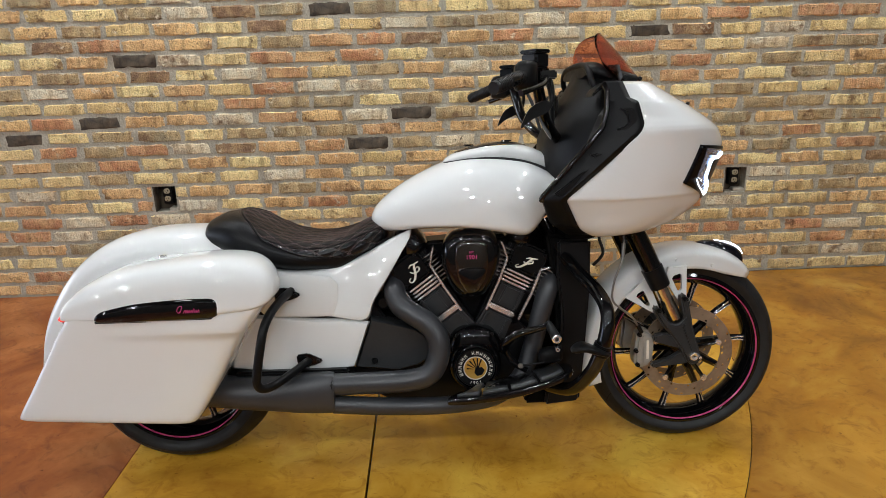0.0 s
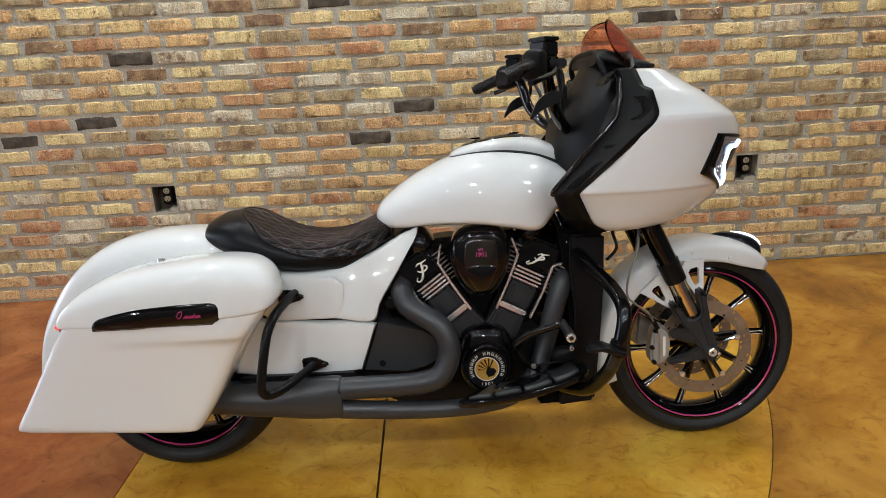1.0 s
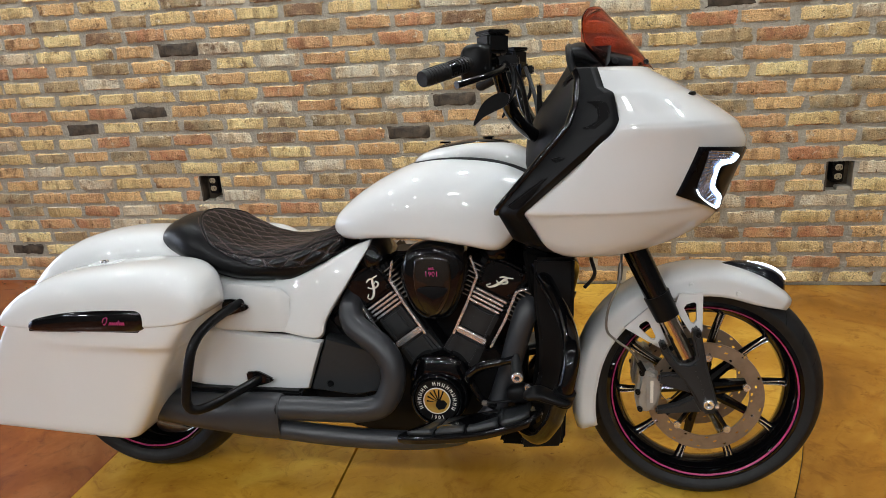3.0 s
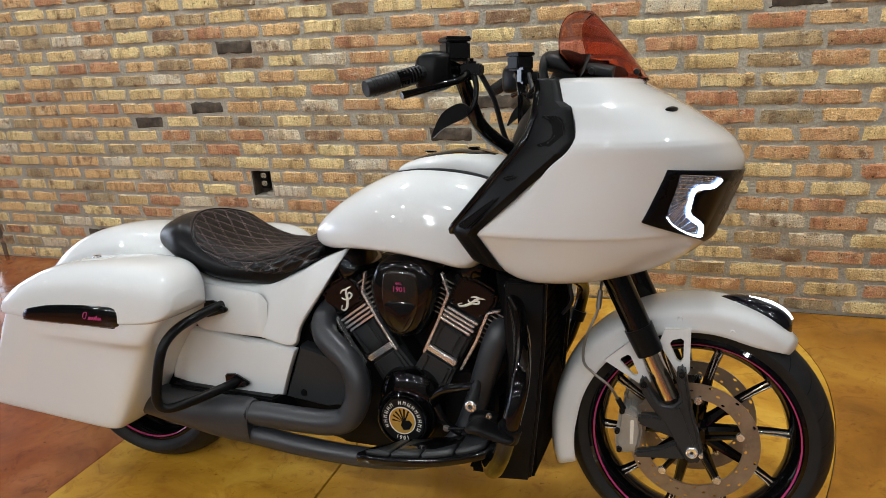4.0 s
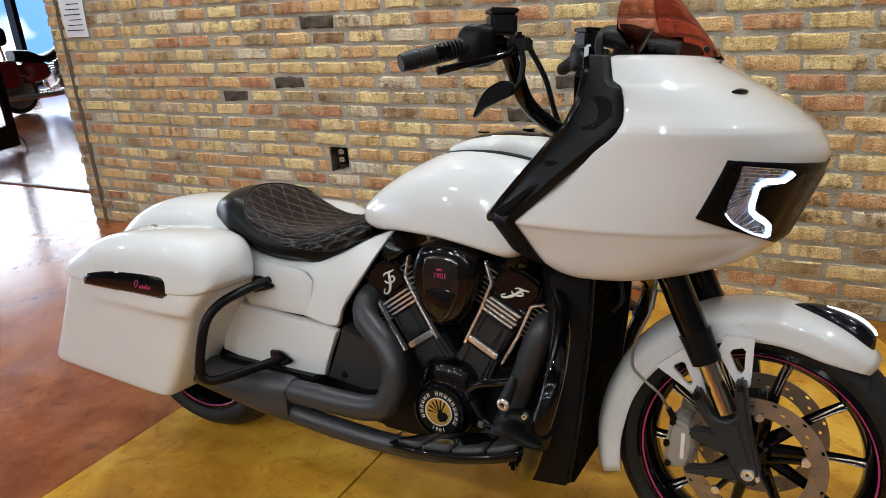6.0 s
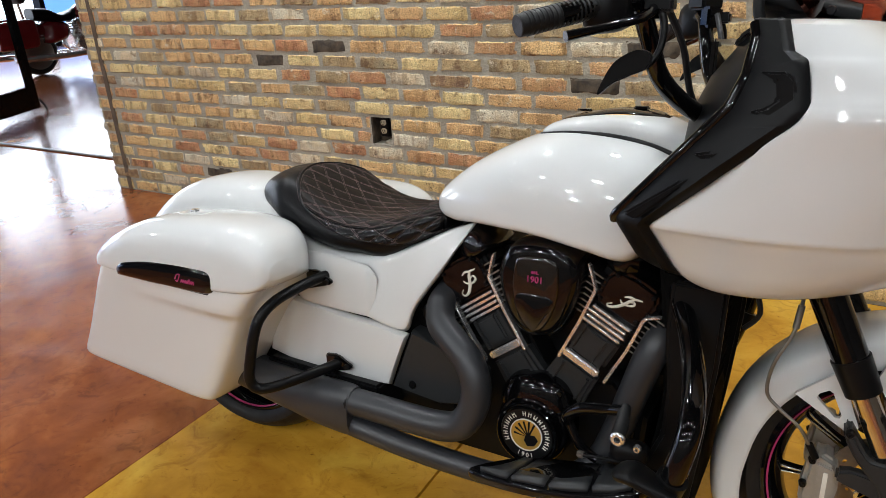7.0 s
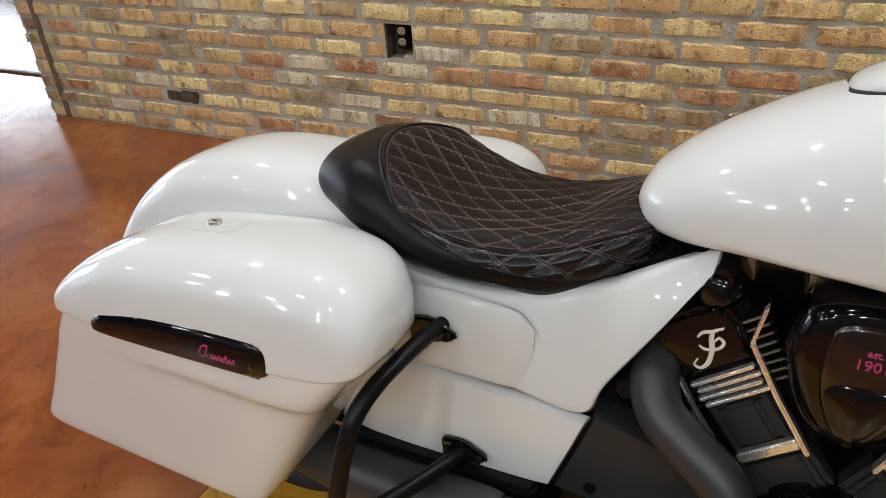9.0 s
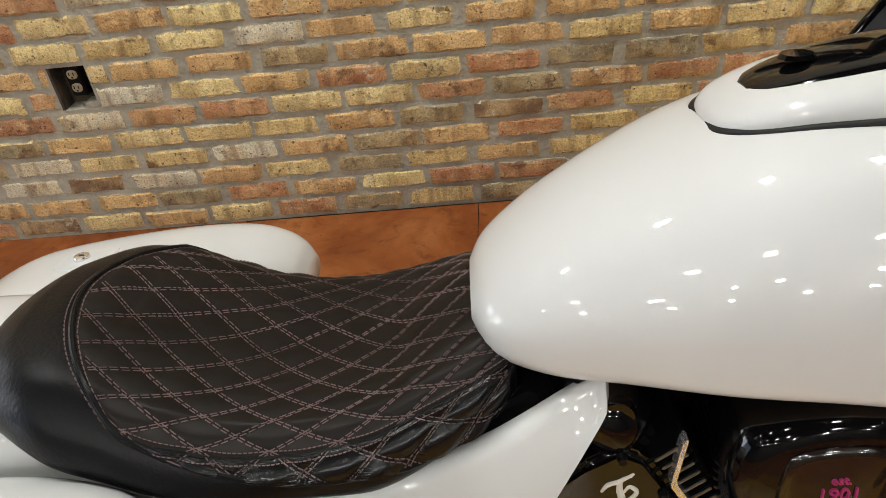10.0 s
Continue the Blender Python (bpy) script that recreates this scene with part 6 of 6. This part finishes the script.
# ---- outlets, notice, door and the motorcycle in the next room ----
for x, z, left, right in OUTLETS:
    back = part("wall_outlet", join(box(x, WALL_Y + 0.045, z, 0.050, 0.056, 0.100, 0.004), box(x, WALL_Y + 0.014, z, 0.044, 0.008, 0.092, 0.003)), PLASTIC)
    tagged(back, "black boxed duplex outlet with ivory faces in a brick recess", "outlet", "wall outlets")
    part("mortar_ledge", box((x + right) / 2, WALL_Y + 0.036, HOLE_LOW + 0.008, right - x, 0.05, 0.022, 0.004), MORTAR, back, "rough mortar under the outlet")
    # the lining takes the dark brick colour to paint the shadow in the hole
    part("recess_lining", join(box(left + 0.003, WALL_Y + 0.040, HOLE_Z, 0.008, 0.066, HOLE_H, 0.001), box((left + right) / 2, WALL_Y + 0.074, HOLE_Z, right - left, 0.004, HOLE_H, 0)), BRICK_DARK, back, "broken brick inside the recess, its shade put into the dark colour")
    for k in (-1, 1):
        face = part("receptacle", prism([(x + 0.0155 * math.copysign(abs(math.cos(a)) ** 0.7, math.cos(a)), z + k * 0.0205 + 0.0135 * math.copysign(abs(math.sin(a)) ** 0.7, math.sin(a))) for a in np.arange(16) * math.pi / 8], WALL_Y + 0.004, WALL_Y + 0.012, 0.002), IVORY, back, "ivory receptacle face")
        for dx in (-0.0065, 0.0065):
            part("slot", box(x + dx, WALL_Y + 0.0035, z + k * 0.0205 + 0.003, 0.0026, 0.002, 0.009, 0), SATIN, face)
        part("slot", box(x, WALL_Y + 0.0035, z + k * 0.0205 - 0.0075, 0.005, 0.002, 0.004, 0), SATIN, face)
notice = part("paper_notice", grid([[(-3.285 + 0.21 * u, WALL_Y - 0.008 - 0.006 * math.sin(3 * v + u), 1.185 + 0.28 * v) for u in np.linspace(0, 1, 6)] for v in np.linspace(0, 1, 8)]), PAPER)
tagged(notice, "sheet of white paper taped to the brick wall", "notice")
for k in range(7):
    part("writing_bar", box(-3.18 + 0.01 * (k % 3), WALL_Y - 0.018, 1.225 + 0.03 * k, 0.15 - 0.02 * (k % 3), 0.001, 0.006, 0), TAUPE, notice)

door = new("glass_door")
door.matrix_world = pose(-6.6, 3.06, 0, 0, 0, -69)
tagged(door, "open glass door in a black metal frame", "door")
for name, args in (("stile", (0.05, 0, 1.10, 0.09, 0.05, 2.1)), ("stile", (1.05, 0, 1.10, 0.09, 0.05, 2.1)), ("bottom_rail", (0.55, 0, 0.16, 0.91, 0.05, 0.22)), ("top_rail", (0.55, 0, 2.10, 0.91, 0.05, 0.10))):
    part(name, box(*args, 0.004), GLOSS, door)
part("pane", box(0.55, 0, 1.16, 0.92, 0.008, 1.80, 0), CLEAR, door).visible_shadow = False
part("door_stop", tube([(0.0, 0.02, 0.14), (-0.05, 0.03, 0.06), (-0.07, 0.03, 0.012)], 0.012, 4, 8), RUBBER, door)
tagged(part("door_track", box(-5.9, 2.05, 0.004, 4.4, 0.03, 0.008, 0.002), STEEL), "metal track let into the floor", "threshold", kind="structure")

red = new("red_motorcycle")
red.matrix_world = pose(-9.236, 5.344, 0, 0, 0, 85) @ Matrix.Scale(0.92, 4)
tagged(red, "dark red touring motorcycle with chrome engine in the next room", "motorcycle")
for cx in (-0.55, 1.1):
    part("tyre", turned([tuple(p) for p in tyre_section(0.32, 0.065, 0.24)], cx, 0.32, 48), RUBBER, red)
    part("wheel_rim", turned([(0.0, -0.04), (0.20, -0.03), (0.24, -0.055), (0.245, 0.055), (0.20, 0.03), (0.0, 0.04)], cx, 0.32, 40), STEEL, red)
part("rear_mudguard", loft([(-0.98, 0.42, 0.50, 0.08, 0.46, 2.5, 2.5, 0), (-0.85, 0.40, 0.66, 0.11, 0.55, 2.5, 2.5, 0), (-0.55, 0.52, 0.74, 0.12, 0.62, 2.5, 2.5, 0), (-0.2, 0.5, 0.68, 0.11, 0.6, 2.5, 2.5, 0)], 5, 24), CANDY, red)
for y in (-0.25, 0.25):
    part("pannier", loft([(-1.18, 0.46, 0.72, 0.06, 0.58, 4, 4, y), (-1.13, 0.42, 0.80, 0.09, 0.59, 4, 4, y), (-0.68, 0.42, 0.82, 0.10, 0.62, 4, 4, y), (-0.60, 0.48, 0.76, 0.06, 0.62, 4, 4, y)], 5, 24), CANDY, red)
    part("exhaust_pipe", tube([(-1.0, y, 0.28), (-0.2, y, 0.25), (0.25, y, 0.27), (0.42, y * 0.8, 0.42)], [0.045, 0.045, 0.03, 0.025], 6, 14), CHROME, red)
part("seat", loft([(-0.52, 0.78, 0.95, 0.13, 0.86, 3, 3, 0), (-0.3, 0.74, 0.93, 0.18, 0.84, 3, 3, 0), (-0.12, 0.72, 0.84, 0.19, 0.78, 3, 3, 0), (0.05, 0.72, 0.86, 0.15, 0.79, 3, 3, 0), (0.16, 0.75, 0.90, 0.08, 0.82, 3, 3, 0)], 5, 24), LEATHER, red)
part("backrest", loft([(-0.72, 1.08, 1.24, 0.15, 1.16, 4, 4, 0), (-0.69, 1.03, 1.29, 0.20, 1.16, 4, 4, 0), (-0.62, 1.03, 1.29, 0.21, 1.16, 4, 4, 0), (-0.59, 1.08, 1.24, 0.17, 1.16, 4, 4, 0)], 4, 24), LEATHER, red, "black padded backrest")
part("backrest_post", rod((-0.60, 0, 0.7), (-0.64, 0, 1.06), 0.018), CHROME, red)
part("tank", loft([(0.1, 0.76, 0.84, 0.06, 0.8, 2.2, 2.4, 0), (0.25, 0.74, 0.95, 0.15, 0.82, 2.2, 2.4, 0), (0.45, 0.74, 1.0, 0.17, 0.84, 2.2, 2.4, 0), (0.68, 0.8, 0.98, 0.12, 0.87, 2.2, 2.4, 0)], 5, 28), CANDY, red)
part("fairing", loft([(0.75, 0.85, 1.15, 0.16, 1.0, 2.5, 2.5, 0), (0.85, 0.8, 1.3, 0.36, 1.05, 2.5, 2.5, 0), (1.0, 0.85, 1.28, 0.36, 1.05, 2.5, 2.5, 0), (1.12, 0.95, 1.15, 0.18, 1.05, 2.5, 2.5, 0)], 5, 28), CANDY, red)
part("engine_block", join(prism([(0.05, 0.25), (0.0, 0.55), (0.12, 0.72), (0.55, 0.72), (0.62, 0.5), (0.6, 0.25)], -0.14, 0.14, 0.03), rod((0.3, -0.16, 0.4), (0.3, 0.16, 0.4), 0.13), rod((0.2, -0.17, 0.55), (0.08, -0.17, 0.72), 0.05), rod((0.4, -0.17, 0.55), (0.52, -0.17, 0.72), 0.05)), CHROME, red)
part("side_cover", loft([(-0.42, 0.45, 0.70, 0.10, 0.6, 3, 3, 0), (-0.30, 0.42, 0.76, 0.19, 0.6, 3, 3, 0), (-0.12, 0.46, 0.74, 0.19, 0.6, 3, 3, 0), (-0.02, 0.5, 0.7, 0.12, 0.6, 3, 3, 0)], 5, 24), CANDY, red, "dark red side cover")
for y in (-0.21, 0.21):
    part("rocker_box", join(*[box(x, y, z, 0.17 - 0.01 * k, 0.05, 0.022, 0.006) for x, z0 in ((-0.02, 0.62), (0.28, 0.62)) for k, z in enumerate((z0, z0 + 0.034, z0 + 0.068, z0 + 0.102))]), CHROME, red, "chrome finned cylinder")
    part("primary_cover", turned([(0.0, -0.02), (0.10, -0.02), (0.12, 0.0), (0.12, 0.02), (0.0, 0.02)], 0.12, 0.40, 32, y), CHROME, red, "round chrome engine cover")
    part("highway_bar", tube([(0.38, y * 0.5, 0.84), (0.44, y * 1.6, 0.82), (0.47, y * 2.0, 0.62), (0.44, y * 1.8, 0.40), (0.36, y * 0.8, 0.30)], 0.019, 8, 12), CHROME, red, "chrome tubular crash bar")
part("fork", join(rod((0.85, -0.12, 0.9), (1.1, -0.1, 0.32), 0.03), rod((0.85, 0.12, 0.9), (1.1, 0.1, 0.32), 0.03)), CHROME, red)
part("front_mudguard", loft([(0.78, 0.45, 0.5, 0.07, 0.48, 2.5, 2.5, 0), (0.9, 0.56, 0.66, 0.08, 0.6, 2.5, 2.5, 0), (1.1, 0.62, 0.7, 0.085, 0.65, 2.5, 2.5, 0), (1.35, 0.5, 0.62, 0.08, 0.56, 2.5, 2.5, 0), (1.45, 0.38, 0.45, 0.07, 0.42, 2.5, 2.5, 0)], 5, 24), CANDY, red)
part("handlebar", tube([(0.5, -0.42, 1.12), (0.62, -0.25, 1.16), (0.7, 0, 1.02), (0.62, 0.25, 1.16), (0.5, 0.42, 1.12)], 0.016, 6, 10), CHROME, red)

# ---- bricks ----
COURSE, PITCH, BRICK_H, BRICK_L = 0.0729, 0.2235, 0.0605, 0.2085
rng = random.Random(7)


def brick_bm(length, height, seed, depth=0.035):
    """A tumbled brick face: wavering outline, rounded arrises, chipped corners. Origin at the middle of the face."""
    r = random.Random(seed)
    nx, nz = max(3, min(9, round(length / 0.023))), 3

    def waver(n, size):
        out, v = [], r.uniform(-size, size)
        for _ in range(n):
            v = 0.55 * v + r.uniform(-size, size) * 0.8
            out.append(v)
        return out

    low, high, left, right = waver(nx + 1, 0.0032), waver(nx + 1, 0.0032), waver(nz + 1, 0.004), waver(nz + 1, 0.004)
    chip = [r.random() < 0.22 for _ in range(4)]
    bite = r.randrange(2, nx - 1) if nx > 4 and r.random() < 0.35 else None
    turn, taper = r.uniform(-0.012, 0.012), r.uniform(-0.02, 0.02)
    rows = []
    for j in range(nz + 1):
        row = []
        for i in range(nx + 1):
            x = (i / nx - 0.5) * length
            if 0 < i < nx:
                x = min(max(x, 0.006 - length / 2), length / 2 - 0.006)
            z = (-0.5, 0.0085 / height - 0.5, 0.5 - 0.0085 / height, 0.5)[j] * height
            y = r.uniform(-0.0018, 0.0018)
            if i in (0, nx) or j in (0, nz):
                y += r.uniform(0.002, 0.0095)
                z += low[i] + 0.001 if j == 0 else high[i] - 0.001 if j == nz else 0
                x += left[j] + 0.001 if i == 0 else right[j] - 0.001 if i == nx else 0
            corner = (i == nx) + 2 * (j == nz)
            if i in (0, nx) and j in (0, nz) and chip[corner]:
                x, z, y = x * (1 - 0.012 / length * 2), z * 0.72, y + 0.005
            if bite == i and j in (0, nz) and (j == 0) == (seed % 2 == 0):
                z, y = z * 0.70, y + 0.006
            row.append((x - z * turn, y, z * (1 + taper * x / length * 2) + x * turn))
        rows.append(row)
    bm = bmesh.new()
    layer = bm.loops.layers.uv.new("face")
    v = [[bm.verts.new(p) for p in row] for row in rows]
    spot = {v[j][i]: (i / nx, j / nz if j in (0, nz) else (0.14 if j == 1 else 0.86)) for j in range(nz + 1) for i in range(nx + 1)}
    for a, b in zip(v, v[1:]):
        for i in range(nx):
            bm.faces.new((a[i], a[i + 1], b[i + 1], b[i]))
    loop = v[0] + [row[-1] for row in v[1:-1]] + v[-1][::-1] + [row[0] for row in v[-2:0:-1]]
    back = [bm.verts.new((p.co.x, depth, p.co.z)) for p in loop]
    spot.update({q: spot[p] for p, q in zip(loop, back)})
    for i in range(len(loop)):
        k = (i + 1) % len(loop)
        bm.faces.new((loop[i], back[i], back[k], loop[k]))
    bmesh.ops.recalc_face_normals(bm, faces=bm.faces)
    for f in bm.faces:
        for c in f.loops:
            c[layer].uv = spot[c.vert]
    return bm


def brickwork(bricks, material):
    """Many bricks in one mesh, each (seed, length, matrix)."""
    verts, faces, uvs = [], [], []
    for seed, length, m in bricks:
        bm = brick_bm(length, BRICK_H, seed)
        bm.verts.index_update()
        layer = bm.loops.layers.uv.active
        n = len(verts)
        verts += [m @ v.co for v in bm.verts]
        for f in bm.faces:
            faces.append([v.index + n for v in f.verts])
            for c in f.loops:
                uvs.extend(c[layer].uv)
        bm.free()
    me = bpy.data.meshes.new("brickwork")
    me.from_pydata(verts, [], faces)
    me.uv_layers.new(name="face").data.foreach_set("uv", uvs)
    me.materials.append(material)
    me.polygons.foreach_set("use_smooth", [True] * len(me.polygons))
    me.set_sharp_from_angle(angle=radians(30))
    ob = new("brickwork", me)
    ob.parent = wall
    return tagged(ob, kind="stuff")


whole = [smooth_mesh("brick", brick_bm(BRICK_L, BRICK_H, k), BRICK, 30) for k in range(14)]
burnt = [smooth_mesh("brick", brick_bm(BRICK_L, BRICK_H, 50 + k), BRICK_DARK, 30) for k in range(3)]
DARK = [(-1.993, 0.846), (-0.308, 0.763), (-0.092, 0.907), (-1.658, 0.921), (-0.402, 1.420), (1.125, 1.277), (-2.514, 0.192), (-1.408, 1.204)]
rest = []
singles = 0
for k in range(int(2.0 / COURSE)):
    z = 0.040 + COURSE * k
    base = -1.994 if k % 2 else -1.839
    x = base - PITCH * 8
    while x < 5.9:
        c, half = x + rng.uniform(-0.006, 0.006), BRICK_L / 2
        zz = z + rng.uniform(-0.0025, 0.0025)
        x += PITCH
        lo, hi = max(c - half, WALL_END), c + half
        for ox, oz, left, right in OUTLETS:
            if abs(zz - HOLE_Z) < 0.05:
                if lo < left and hi > right:
                    rest.append(((right + 0.003 + hi) / 2, hi - right - 0.003, WALL_Y, zz, False))
                if lo < left < hi:
                    hi = left - 0.003
                elif lo < right < hi:
                    lo = right + 0.003
                elif lo >= left and hi <= right:
                    hi = lo
        if hi - lo < 0.03:
            continue
        full = hi - lo > BRICK_L - 0.002
        dark = any(abs(c - dx) < 0.11 and abs(zz - dz) < 0.036 for dx, dz in DARK)
        yy = WALL_Y + rng.uniform(-0.003, 0.003)
        if full and -1.75 < c < 1.45 and 0.27 < z < 1.46 and singles < 300:
            ob = new("brick", (burnt if dark else whole)[rng.randrange(3 if dark else 14)])
            ob.location, ob.parent = (c, yy, zz), wall
            singles += 1
        else:
            rest.append(((lo + hi) / 2, hi - lo, yy, zz, dark))
for dark in (False, True):
    brickwork([(int(c * 1000) + int(zz * 7777), length, Matrix.Translation((c, yy, zz))) for c, length, yy, zz, d in rest if d == dark], BRICK_DARK if dark else BRICK)
# bricks on the wall's end, round the opening
ends = []
for k in range(int(2.0 / COURSE)):
    z = 0.040 + COURSE * k
    for c, length in (((0.10, 0.20), (0.31, 0.20)) if k % 2 else ((0.05, 0.09), (0.205, 0.20), (0.38, 0.13))):
        ends.append((k * 31 + int(c * 100), length, Matrix.Translation((WALL_END - 0.012, WALL_Y + c, z)) @ Matrix.Rotation(-math.pi / 2, 4, "Z")))
brickwork(ends, BRICK)
part("control_joint", box(-3.335, WALL_Y + 0.0015, 1.0, 0.036, 0.010, 2.0, 0.003), SEALANT, wall, "dark vertical sealant joint")
